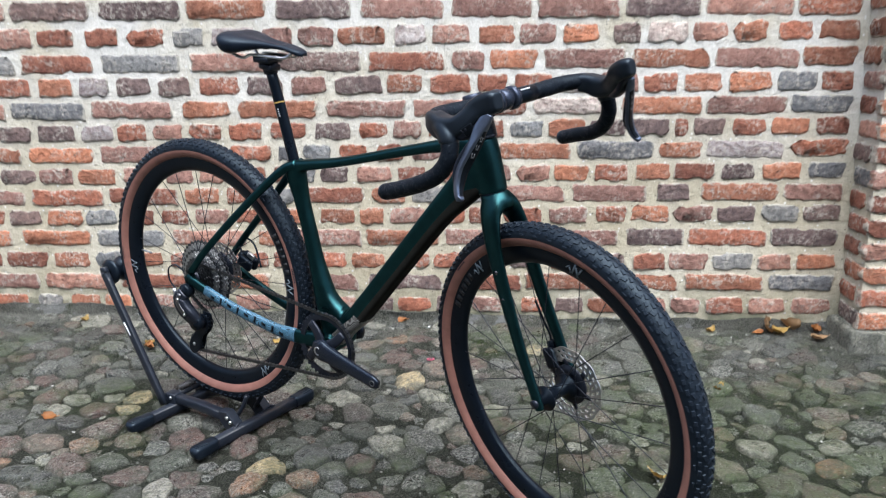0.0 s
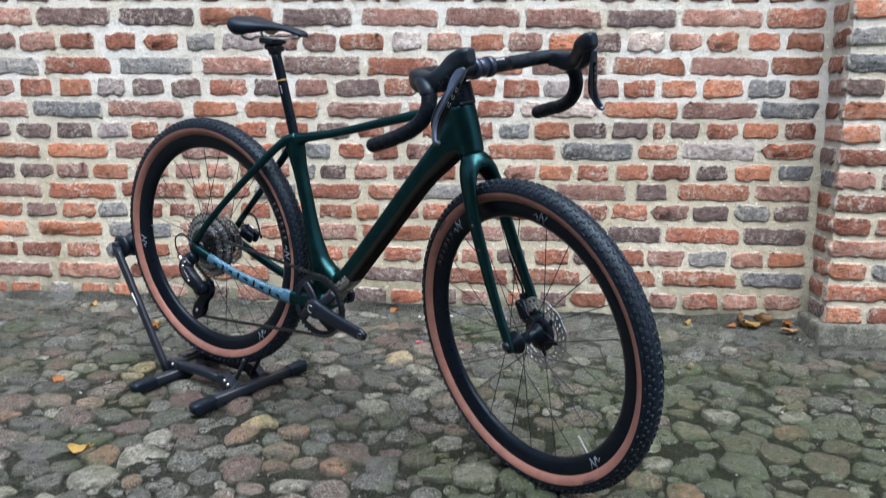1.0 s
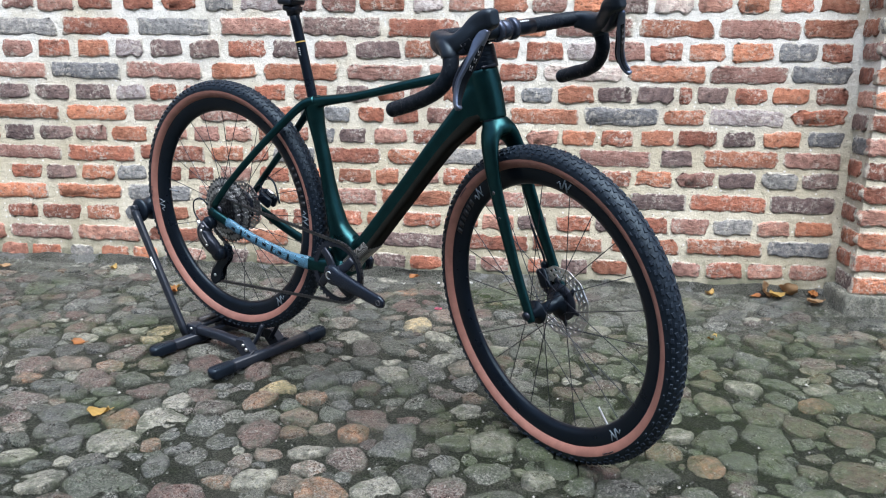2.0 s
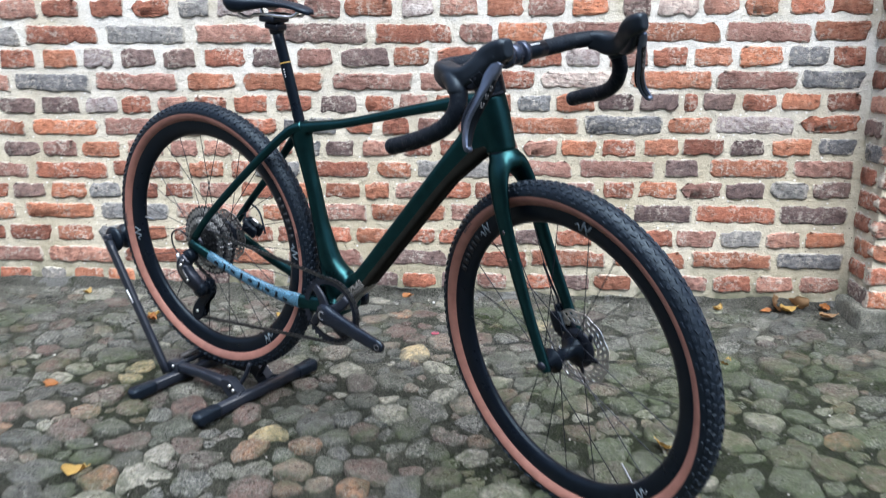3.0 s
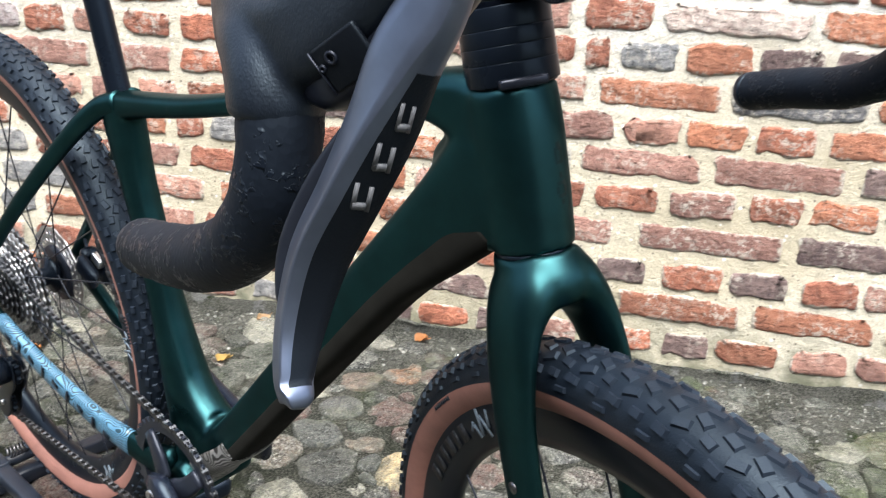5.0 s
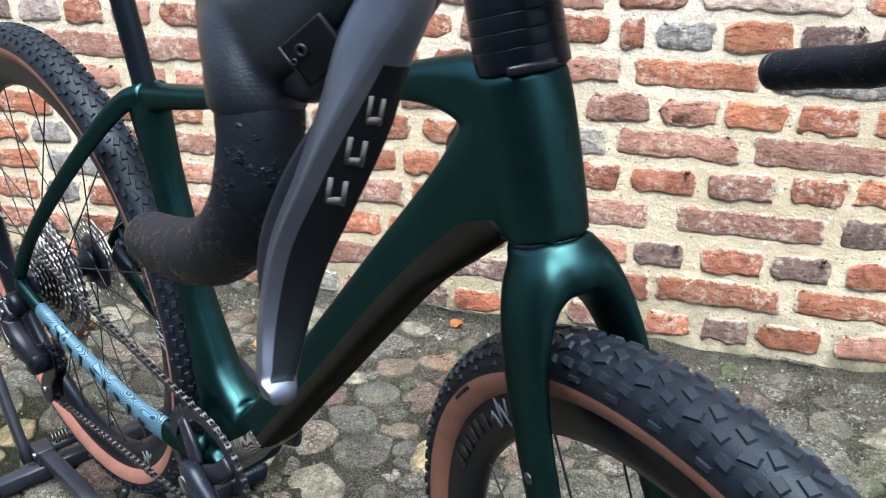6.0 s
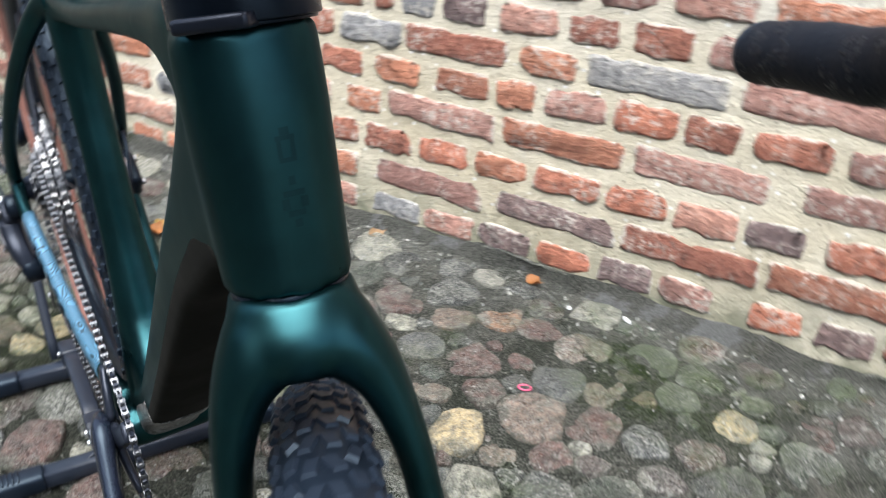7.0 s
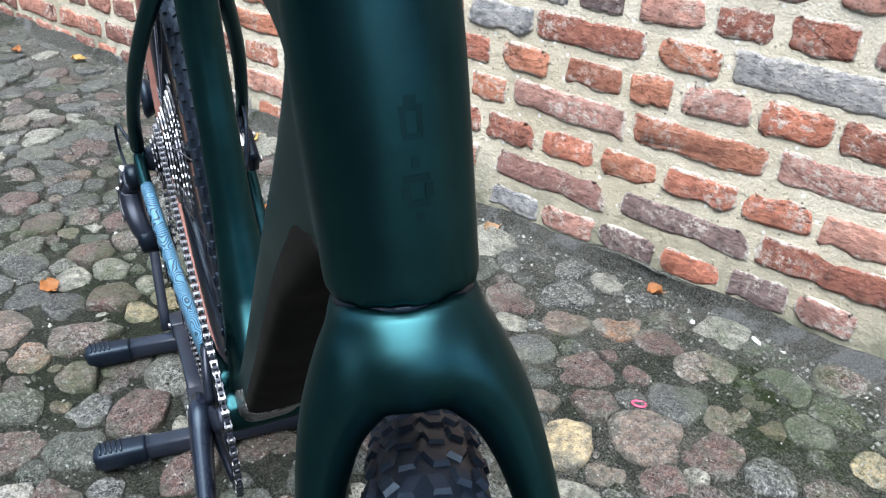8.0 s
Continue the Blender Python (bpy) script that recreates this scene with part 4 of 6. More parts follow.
SPACERS = [(0.1122, 0.1137, 0.0280), (0.1137, 0.127, 0.0298), (0.1271, 0.137, 0.0297), (0.1371, 0.147, 0.0296), (0.1471, 0.160, 0.0294)]
for a0, a1, r in SPACERS:
    sp_bm = revolve(bmesh.new(), [(0.0, a0), (r - 0.0002, a0), (r - 0.0001, a0 + 0.0002), (r, a0 + 0.0007), (r, a1 - 0.0007), (r - 0.0001, a1 - 0.0002), (r - 0.0002, a1), (0.0, a1)], 36, False, "Z")
    spart("headset_spacer", sp_bm, BLACK_CARBON, "matt black headset spacer")
cap_bm = bmesh.new()
box(cap_bm, Matrix.Translation((0.024, -0.010, 0.1147)) @ Matrix.Rotation(-0.4, 4, "Z"), 0.016, 0.030, 0.006, 0.002)
spart("cable_port", cap_bm, BLACK_ALLOY, "small black cable port cover")
BAR_F, BAR_A = 0.085, 0.176
stem = spart("stem", tube([(-0.002, 0, 0.158, 0.0205, 0.0205), (-0.002, 0, 0.197, 0.0195, 0.0195), (-0.002, 0, 0.199, 0.015, 0.015)], n=26, k=2), STEM_PAINT, "short black alloy stem")
spart("stem_arm", tube([(-0.008, 0, 0.177, 0.018, 0.017), (0.02, 0, 0.177, 0.017, 0.0155), (0.055, 0, 0.176, 0.018, 0.016), (BAR_F, 0, BAR_A, 0.020, 0.017)], n=24, e=2.8), STEM_PAINT, "", stem)
for y0, y1, r in ((-0.026, -0.013, 0.0222), (-0.011, 0.011, 0.0195), (0.013, 0.026, 0.0222)):
    cm = bmesh.new()
    revolve(cm, [(0.0, y0), (r - 0.0015, y0), (r, y0 + 0.0015), (r, y1 - 0.0015), (r - 0.0015, y1), (0.0, y1)], 28, False, "Y", (BAR_F, 0, BAR_A))
    spart("clamp_ring", cm, STEM_PAINT, "", stem)
for y in (-0.0195, 0.0195):
    for a in (-0.0135, 0.0135):
        bm = bmesh.new()
        sweep(bm, [(BAR_F - 0.004, y, BAR_A + a, 0.0034, 0.0034), (BAR_F + 0.0175, y, BAR_A + a, 0.0034, 0.0034)], n=12, k=1)
        spart("stem_bolt", bm, STEM_PAINT, "", stem)
bar = spart("handlebar", tube([(BAR_F, -0.075, BAR_A, 0.0158, 0.0158), (BAR_F, 0.0, BAR_A, 0.0159, 0.0159), (BAR_F, 0.075, BAR_A, 0.0158, 0.0158)], side=(1, 0, 0), n=24, k=3),
            BLACK_CARBON, "flared black drop handlebar wrapped in textured tape")
for q in (-1, 1):
    for j in range(5):
        bm = bmesh.new()
        box(bm, Matrix.Translation((BAR_F + 0.0125, q * (0.036 + 0.0050 * j), BAR_A + 0.0098)) @ Matrix.Rotation(0.9, 4, "Y"), 0.0034, 0.0026, 0.0010)
        spart("bar_mark", bm, WHITE_PRINT, "white printed bar", bar)
    R = 0.0150
    e = 0.014 if q > 0 else 0.0
    tape = tube([(BAR_F, 0.064 * q, BAR_A, R, R), (BAR_F - 0.001, 0.11 * q, BAR_A + 0.001, 0.0166, R), (BAR_F + 0.001, 0.148 * q, BAR_A + 0.002, 0.0166, R),
                 (0.103, 0.1755 * q, BAR_A, 0.0160, R), (0.124, 0.193 * q, 0.170, R, R), (0.147 - e * 0.5, 0.200 * q, 0.157, R, R), (0.160 - e, 0.2055 * q, 0.133, R, R), (0.153 - e * 1.1, 0.2125 * q, 0.104, R, R),
                 (0.124 - e, 0.220 * q, 0.083 - e * 0.25, R, R), (0.078 - e * 0.5, 0.2265 * q, 0.073 - e * 0.3, R, R), (0.025, 0.231 * q, 0.069, R, R), (-0.012, 0.234 * q, 0.068, R, R), (-0.019, 0.2345 * q, 0.068, 0.0145, 0.0145)],
                side=(-0.6, 0.65 * q, 0.45), n=22, k=7)
    wrap_steps(tape, 22, 5, 0.034)
    spart("bar_tape", tape, TAPE, "black textured bar tape", bar)
    cp = bmesh.new()
    sweep(cp, [(-0.016, 0.234 * q, 0.068, 0.0150, 0.0150), (-0.023, 0.2350 * q, 0.068, 0.0142, 0.0142), (-0.027, 0.2352 * q, 0.068, 0.010, 0.010)], side=(0, 0, 1), n=20, k=3)
    spart("bar_plug", cp, RUBBER, "", bar)
    # brake and shift lever with its rubber hood
    hood_bm = tube([(0.105, 0.1825 * q, 0.173, 0.0165, 0.0165), (0.122, 0.1920 * q, 0.167, 0.0182, 0.0188), (0.144, 0.1955 * q, 0.156, 0.0188, 0.0208), (0.172, 0.1915 * q, 0.1535, 0.0172, 0.0178),
                    (0.196, 0.182 * q, 0.1615, 0.0168, 0.0180), (0.214, 0.1735 * q, 0.1730, 0.0166, 0.0190), (0.232, 0.168 * q, 0.1775, 0.0164, 0.0188), (0.246, 0.166 * q, 0.1780, 0.0146, 0.0172),
                    (0.2535, 0.166 * q, 0.1775, 0.0100, 0.0130)], n=32, k=7, e=3.6)
    sweep(hood_bm, [(0.126, 0.1930 * q, 0.166, 0.0172, 0.0172), (0.147 - e * 0.5, 0.2000 * q, 0.1560, 0.0178, 0.0178), (0.1545 - e * 0.8, 0.2028 * q, 0.1475, 0.0174, 0.0174), (0.1585 - e, 0.2050 * q, 0.1385, 0.0172, 0.0172), (0.1588 - e, 0.2064 * q, 0.1310, 0.0170, 0.0170), (0.1586 - e, 0.2067 * q, 0.1292, 0.0150, 0.0150)],
          side=(-0.6, 0.65 * q, 0.45), n=26, k=5)
    hood = spart("brake_hood", hood_bm, HOOD, "black rubber brake hood with a raised horn")
    blend = hood.modifiers.new("blend", "REMESH")
    blend.mode, blend.voxel_size, blend.use_smooth_shade = "VOXEL", 0.0018, True
    soften = hood.modifiers.new("soften", "SMOOTH")
    soften.factor, soften.iterations = 0.5, 7
    # the hard lever body under the hood, with its seam
    spart("lever_body", tube([(0.172, 0.1920 * q, 0.1400, 0.0110, 0.0080), (0.186, 0.1880 * q, 0.1365, 0.0120, 0.0075), (0.203, 0.1815 * q, 0.1440, 0.0120, 0.0080), (0.222, 0.1735 * q, 0.1570, 0.0115, 0.0080), (0.234, 0.169 * q, 0.1630, 0.0100, 0.0060)],
                             n=20, k=5, e=3.2), BLACK_ALLOY, "hard black lever body below the hood", hood)
    spart("hood_seam", tube([(0.150, 0.2140 * q, 0.149, 0.0009, 0.0009), (0.172, 0.2082 * q, 0.1465, 0.0009, 0.0009), (0.196, 0.1982 * q, 0.154, 0.0009, 0.0009), (0.216, 0.1892 * q, 0.167, 0.0009, 0.0009), (0.236, 0.1832 * q, 0.171, 0.0009, 0.0009)],
                            n=8, k=5), RUBBER, "", hood)
    pu = Vector((0.0179, -0.0084 * q, 0.0069)).normalized()
    pv = Vector((0.0025, 0.0034 * q, 0.0150))
    pv = (pv - pu * pv.dot(pu)).normalized()
    pn = pu.cross(pv) * q
    pn = pn if pn.y * q > 0 else -pn
    panel_m = Matrix((pu, pv, pn)).transposed().to_4x4()
    panel_m.translation = Vector((0.2022, 0.1962 * q, 0.1450)) + pn * 0.0004
    bm = bmesh.new()
    box(bm, panel_m, 0.020, 0.015, 0.0024, 0.0010)
    panel = spart("shifter_panel", bm, LEVER_SHADE_BLACK, "hard black panel with two small holes", hood)
    bm = bmesh.new()
    box(bm, panel_m @ Matrix.Translation((-0.0103, 0, 0.0012)), 0.0006, 0.015, 0.0008)
    spart("panel_edge", bm, BLACK_ALLOY, "", hood)
    for du, dv, r in ((-0.0035, 0.0025, 0.0022), (-0.0085, 0.0012, 0.0012)):
        bm = revolve(bmesh.new(), [(r * 0.55, 0.0), (r * 0.55, 0.0009), (r, 0.0009), (r, 0.0)], 16, False, "Z")
        bm.transform(panel_m @ Matrix.Translation((du, dv, 0.0011)))
        spart("hood_button", bm, BLACK_ALLOY, "", hood)
    # the blade: a broad face ahead, a ridge towards the outer side, a slimmer rounded tip
    nrm = Vector((0.90, 0.40 * q, 0)).normalized()
    blade = [(0.2360, 0.1705, 0.1620, 0.0090, 0.0070), (0.2290, 0.1750, 0.1530, 0.0112, 0.0085), (0.2200, 0.1805, 0.142, 0.0122, 0.0090), (0.2095, 0.1870, 0.124, 0.0124, 0.0085), (0.1960, 0.1960, 0.104, 0.0118, 0.0080),
             (0.1820, 0.2065, 0.084, 0.0114, 0.0080), (0.1755, 0.2175, 0.062, 0.0098, 0.0076), (0.1775, 0.2260, 0.046, 0.0078, 0.0070), (0.1820, 0.2285, 0.0395, 0.0066, 0.0060), (0.1828, 0.2295, 0.0365, 0.0025, 0.0030)]
    ridge = (0.3, 0.35, 0.1, -0.40, -0.62, -0.66, -0.60, -0.48, -0.36, -0.3)
    rows = [(f, (y + 0.0052 * min(1.0, max(0.0, (a - 0.040) / 0.055))) * q, a, w * 0.90, d * 0.95, r) for (f, y, a, w, d), r in zip(blade, ridge)]
    lever_bm, face = section_sweep(rows, nrm, q)
    lv = spart("brake_lever", lever_bm, [GREY_LEVER, LEVER_SHADE_BLACK], "grey-black brake lever blade, its inner facet coloured dark as in shade", hood)
    spart("shift_paddle", tube([(0.208, 0.1880 * q, 0.128, 0.0030, 0.0085), (0.188, 0.2010 * q, 0.106, 0.0030, 0.0105), (0.174, 0.2110 * q, 0.086, 0.0030, 0.0100), (0.170, 0.2170 * q, 0.070, 0.003, 0.0075),
                                (0.170, 0.2195 * q, 0.064, 0.002, 0.004)], side=nrm, n=14, k=4, e=3), BLACK_ALLOY, "", hood)
    for i, w, l in ((19, 0.62, 0.0088), (23, 0.66, 0.0090), (27, 0.66, 0.0092)):
        lo, hi = face[i]
        along = (sum(face[i + 1], Vector()) - sum(face[i - 1], Vector())).normalized()
        across = (hi - lo).normalized()
        out = along.cross(across)
        out = out if out.x > 0 else -out
        m = Matrix((along, out.cross(along), out)).transposed().to_4x4()
        m.translation = lo.lerp(hi, 0.62) + out * 0.0002
        bm = bmesh.new()
        wide = (hi - lo).length * w
        for sgn in (-1, 1):
            box(bm, m @ Matrix.Translation((0, sgn * wide * 0.42, 0)) @ Matrix.Rotation(0.25, 4, "Z"), l, wide * 0.26, 0.0006)
        box(bm, m @ Matrix.Rotation(0.25, 4, "Z") @ Matrix.Translation((l * 0.36, 0, 0)), l * 0.28, wide * 0.9, 0.0006)
        spart("lever_mark", bm, PALE_PRINT, "pale grey printed shape", lv)

# drive train
def ring_gear(bm, r, teeth, y0, y1, inner, depth=0.004):
    n = teeth * 4
    rings = {}
    for s, y in ((0, y0), (1, y1)):
        rings[s] = ([bm.verts.new(((r + (depth if i % 4 in (1, 2) else -depth * 0.4)) * math.cos(2 * math.pi * i / n), y, (r + (depth if i % 4 in (1, 2) else -depth * 0.4)) * math.sin(2 * math.pi * i / n))) for i in range(n)],
                    [bm.verts.new((inner * math.cos(2 * math.pi * i / n), y, inner * math.sin(2 * math.pi * i / n))) for i in range(n)])
    for i in range(n):
        j = (i + 1) % n
        bm.faces.new((rings[0][0][i], rings[0][0][j], rings[1][0][j], rings[1][0][i]))
        bm.faces.new((rings[0][1][i], rings[0][1][j], rings[1][1][j], rings[1][1][i]))
        for s in (0, 1):
            bm.faces.new((rings[s][0][i], rings[s][0][j], rings[s][1][j], rings[s][1][i]))
    bmesh.ops.recalc_face_normals(bm, faces=bm.faces[:])
    return bm


AT_BB = Matrix.Translation(BB)
ring = part("chainring", ring_gear(bmesh.new(), 0.080, 40, -0.0475, -0.0435, 0.066), BLACK_ALLOY, bike, "black toothed chainring", AT_BB, smooth=False)
for i in range(4):
    a = radians(35 + 90 * i)
    arm = tube([(0.014 * math.cos(a), -0.055, 0.014 * math.sin(a), 0.005, 0.013), (0.04 * math.cos(a), -0.052, 0.04 * math.sin(a), 0.0050, 0.012), (0.068 * math.cos(a + .12), -0.048, 0.068 * math.sin(a + .12), 0.004, 0.0105)], n=12, k=4, e=3)
    part("spider_arm", arm, BLACK_ALLOY, ring)
CRANK_A = radians(-7.0)
for q, ang in ((-1, CRANK_A), (1, CRANK_A + math.pi)):
    c, s = math.cos(ang), math.sin(ang)
    cr = part("crank_arm", tube([(-0.022 * c, 0.064 * q, -0.022 * s, 0.006, 0.014), (0.0, 0.066 * q, 0.0, 0.0115, 0.0255), (0.03 * c, 0.070 * q, 0.03 * s, 0.0105, 0.0215), (0.09 * c, 0.0765 * q, 0.09 * s, 0.0088, 0.0172),
                      (0.15 * c, 0.083 * q, 0.15 * s, 0.0076, 0.0155), (0.170 * c, 0.085 * q, 0.170 * s, 0.0072, 0.0150), (0.183 * c, 0.0855 * q, 0.183 * s, 0.0055, 0.009)], n=20, k=5, e=3), CRANK_PAINT, bike, "dark crank arm without a pedal", AT_BB)
    bm = bmesh.new()
    revolve(bm, [(0.004, 0.070 * q), (0.0105, 0.070 * q), (0.0105, 0.0782 * q), (0.0085, 0.0782 * q), (0.0075, 0.075 * q), (0.004, 0.075 * q)], 24)
    part("crank_cap", bm, STEEL, cr, "bright ring round the crank axle")
    bm = bmesh.new()
    disc_y(bm, 0.0072, 0.0765 * q, 0.0925 * q, 18, (0.170 * c, 0, 0.170 * s), 0.005)
    part("pedal_thread", bm, DARK_STEEL, cr)
    for j in range(3):
        bm = bmesh.new()
        d = 0.045 + 0.014 * j
        box(bm, Matrix.Rotation(-ang, 4, "Y") @ Matrix.Translation((d, (0.0792 + 0.0010 * j + 0.0012) * q, 0)) @ Matrix.Rotation(0.10 * q, 4, "Z"), 0.008, 0.0012, 0.0050)
        part("crank_mark", bm, WHITE_PRINT, cr)
cas = None
for i in range(11):
    r = 0.023 + 0.0067 * i
    y = -0.050 + 0.0035 * i
    bm = ring_gear(bmesh.new(), r, 11 + 3 * i, y - 0.0009, y + 0.0009, max(0.017, r - 0.0105), 0.0026)
    bmesh.ops.rotate(bm, verts=bm.verts[:], cent=(0, 0, 0), matrix=Matrix.Rotation(2.4 * i, 3, "Y"))
    g = part("sprocket", bm, CHAIN_STEEL if i < 4 or i % 3 == 1 else SPROCKET, bike if cas is None else cas, "toothed steel sprocket" if cas is None else "", smooth=False)
    if cas is None:
        cas = g
        cas.name = "cassette"
        tagged(cas, "stack of toothed grey steel sprockets")
lk = bmesh.new()
revolve(lk, [(0.006, -0.060), (0.015, -0.060), (0.017, -0.053), (0.030, -0.030), (0.058, -0.016), (0.0, -0.014)], 24)
part("cassette_body", lk, BLACK_ALLOY, cas, "dark cassette carrier")


def link_plate(bm, m):
    """A chain plate: two round ends and a waist."""
    out = []
    for e in (-1, 1):
        for k in range(5):
            a = math.pi * (k / 4 - 0.5) + (0 if e > 0 else math.pi)
            out.append((0.00635 * e + 0.0042 * math.cos(a), 0.0042 * math.sin(a)))
        out.append((0.0, 0.0029 * e))
    lo, hi = [[bm.verts.new(m @ Vector((x, y, z))) for x, z in out] for y in (-0.00055, 0.00055)]
    bm.faces.new(lo[::-1])
    bm.faces.new(hi)
    for i in range(len(out)):
        j = (i + 1) % len(out)
        bm.faces.new((lo[i], lo[j], hi[j], hi[i]))


def chain_mesh():
    """Links along the chain's run round ring, sprocket and pulleys."""
    bx, bz = BB[0], BB[2]
    run = []
    rc, rs = 0.080, 0.041
    ys = -0.040
    for i in range(9):
        a = radians(100 + 8 * i)
        run.append((rs * math.cos(a), ys, rs * math.sin(a)))
    run = run[::-1]
    for i in range(26):
        a = radians(97 - 7.4 * i)
        run.append((bx + rc * math.cos(a), -0.0455, bz + rc * math.sin(a)))
    run += [(0.012, -0.056, -0.199), (-0.004, -0.056, -0.202), (-0.021, -0.056, -0.190), (-0.021, -0.056, -0.170), (0.000, -0.053, -0.146), (0.034, -0.049, -0.132),
            (0.050, -0.047, -0.112), (0.034, -0.045, -0.092), (0.0, -0.044, -0.076), (-0.028, -0.042, -0.060), (-0.039, -0.041, -0.020), (-0.040, -0.040, 0.012)]
    pts = np.array(run + [run[0]], float)
    seg = np.linalg.norm(np.diff(pts, axis=0), axis=1)
    s = np.concatenate([[0], np.cumsum(seg)])
    n = int(s[-1] / 0.0127)
    at = [np.array([np.interp(d, s, pts[:, j]) for j in range(3)]) for d in np.linspace(0, s[-1], n + 1)]
    bm = bmesh.new()
    for i in range(n):
        a, b = Vector(at[i]), Vector(at[i + 1])
        t = (b - a).normalized()
        w = 0.0026 if i % 2 else 0.0018
        up = t.cross(Vector((0, 1, 0))).normalized()
        for q in (-1, 1):
            m = Matrix((t, Vector((0, 1, 0)), up)).transposed().to_4x4()
            m.translation = (a + b) / 2 + Vector((0, q * w, 0))
            link_plate(bm, m)
        sweep(bm, [(*(a + Vector((0, -0.0035, 0))), 0.0036, 0.0036), (*(a + Vector((0, 0.0035, 0))), 0.0036, 0.0036)], side=(1, 0, 0), n=8, k=1)
    return bm


part("chain", chain_mesh(), CHAIN_STEEL, bike, "oiled steel roller chain", smooth=False)
# rear derailleur: a stout linkage that swings forward from the dropout, and a long cage that hangs back from it
rd = part("derailleur", tube([(-0.006, -0.082, -0.030, 0.012, 0.017), (-0.016, -0.088, -0.048, 0.014, 0.021), (-0.004, -0.089, -0.070, 0.015, 0.022), (0.016, -0.086, -0.088, 0.014, 0.021), (0.028, -0.080, -0.104, 0.012, 0.018)], n=20, k=5, e=3.2), BLACK_ALLOY, bike, "black rear derailleur with a long cage")
for x, z, r, y0, y1 in ((-0.004, -0.026, 0.0185, -0.091, -0.068), (0.028, -0.106, 0.0205, -0.092, -0.066)):
    kn = revolve(bmesh.new(), [(0.0, y0), (r * 0.45, y0), (r * 0.5, y0 + 0.002), (r * 0.86, y0 + 0.002), (r, y0 + 0.006), (r, y1), (0.0, y1)], 26, False, "Y", (x, 0, z))
    part("knuckle", kn, BLACK_CARBON, rd, "rounded black knuckle")
for y in (-0.063, -0.048):
    part("cage_plate", tube([(0.032, y, -0.088, 0.0015, 0.016), (0.031, y, -0.118, 0.0015, 0.020), (0.014, y, -0.150, 0.0015, 0.014), (-0.001, y, -0.180, 0.0015, 0.020), (-0.014, y, -0.199, 0.0015, 0.016), (-0.021, y, -0.206, 0.0015, 0.009)], n=14, k=4, e=3), BLACK_CARBON, rd, "black cage plate")
for x, z in ((0.030, -0.112), (-0.004, -0.182)):
    part("jockey_wheel", ring_gear(bmesh.new(), 0.0185, 12, -0.0590, -0.0530, 0.004, 0.003), BLACK_CARBON, rd, "", Matrix.Translation((x, 0, z)), smooth=False)
    part("jockey_bolt", disc_y(bmesh.new(), 0.0042, -0.0675, -0.0640, 12, (x, 0, z)), STEEL, rd, "small bright bolt")
part("barrel", tube([(-0.034, -0.092, -0.022, 0.0045, 0.0045), (-0.026, -0.094, -0.042, 0.0055, 0.0055), (-0.022, -0.094, -0.050, 0.0045, 0.0045)], n=12, k=3), STEEL, rd, "silver cable barrel")
part("link_plate", tube([(-0.010, -0.0965, -0.030, 0.0025, 0.006), (-0.012, -0.1030, -0.054, 0.0025, 0.007), (0.012, -0.1025, -0.082, 0.0025, 0.007)], n=12, k=4, e=3), DARK_STEEL, rd, "dark link plate")
for x, y, z in ((-0.010, -0.106, -0.044), (0.012, -0.106, -0.080), (-0.024, -0.090, -0.060)):
    part("derailleur_bolt", disc_y(bmesh.new(), 0.0036, y, y + 0.006, 12, (x, 0, z)), STEEL, rd, "small bright bolt")
part("gear_cable", tube([(-0.010, -0.076, 0.024, 0.002, 0.002), (-0.030, -0.085, 0.040, 0.002, 0.002), (-0.052, -0.090, 0.026, 0.002, 0.002), (-0.050, -0.090, -0.006, 0.002, 0.002), (-0.030, -0.086, -0.030, 0.002, 0.002)], n=8, k=6), RUBBER, bike, "short black cable loop at the derailleur")
# brake calipers on the left side
def caliper(name, m, label, hose):
    """A two-piece brake caliper with rounded halves, a cooling fin, bolts and its hose."""
    bm = bmesh.new()
    box(bm, m @ Matrix.Translation((0, 0.010, 0)), 0.052, 0.016, 0.034, 0.0075)
    box(bm, m @ Matrix.Translation((0.002, -0.011, 0)), 0.046, 0.014, 0.030, 0.0070)
    box(bm, m @ Matrix.Translation((-0.024, 0.004, 0.003)), 0.018, 0.022, 0.018, 0.006)
    ob = part(name, bm, BLACK_CARBON, bike, label)
    part("cooling_fin", box(bmesh.new(), m @ Matrix.Translation((0.004, 0, 0.021)), 0.022, 0.008, 0.014, 0.002), STEEL, ob, "bright brake pad fin")
    for x in (-0.020, 0.020):
        bolt = revolve(bmesh.new(), [(0.0, 0.0), (0.0045, 0.0), (0.0045, 0.003), (0.002, 0.003), (0.002, 0.001), (0.0, 0.001)], 14)
        bolt.transform(m @ Matrix.Translation((x, 0.018, 0.004)))
        part("caliper_bolt", bolt, STEEL, ob)
    part("brake_hose", tube([(*(m @ Vector(p)), 0.0026, 0.0026) for p in hose], n=8, k=6), RUBBER, ob, "thin black brake hose")


caliper("rear_caliper", Matrix.Translation((0.080, 0.056, 0.034)) @ Matrix.Rotation(0.42, 4, "Y"), "black rear disc brake caliper", ((-0.028, 0.004, 0.005), (-0.046, 0.008, 0.020), (-0.040, 0.010, 0.046), (0.0, 0.006, 0.052), (0.05, -0.006, 0.020)))
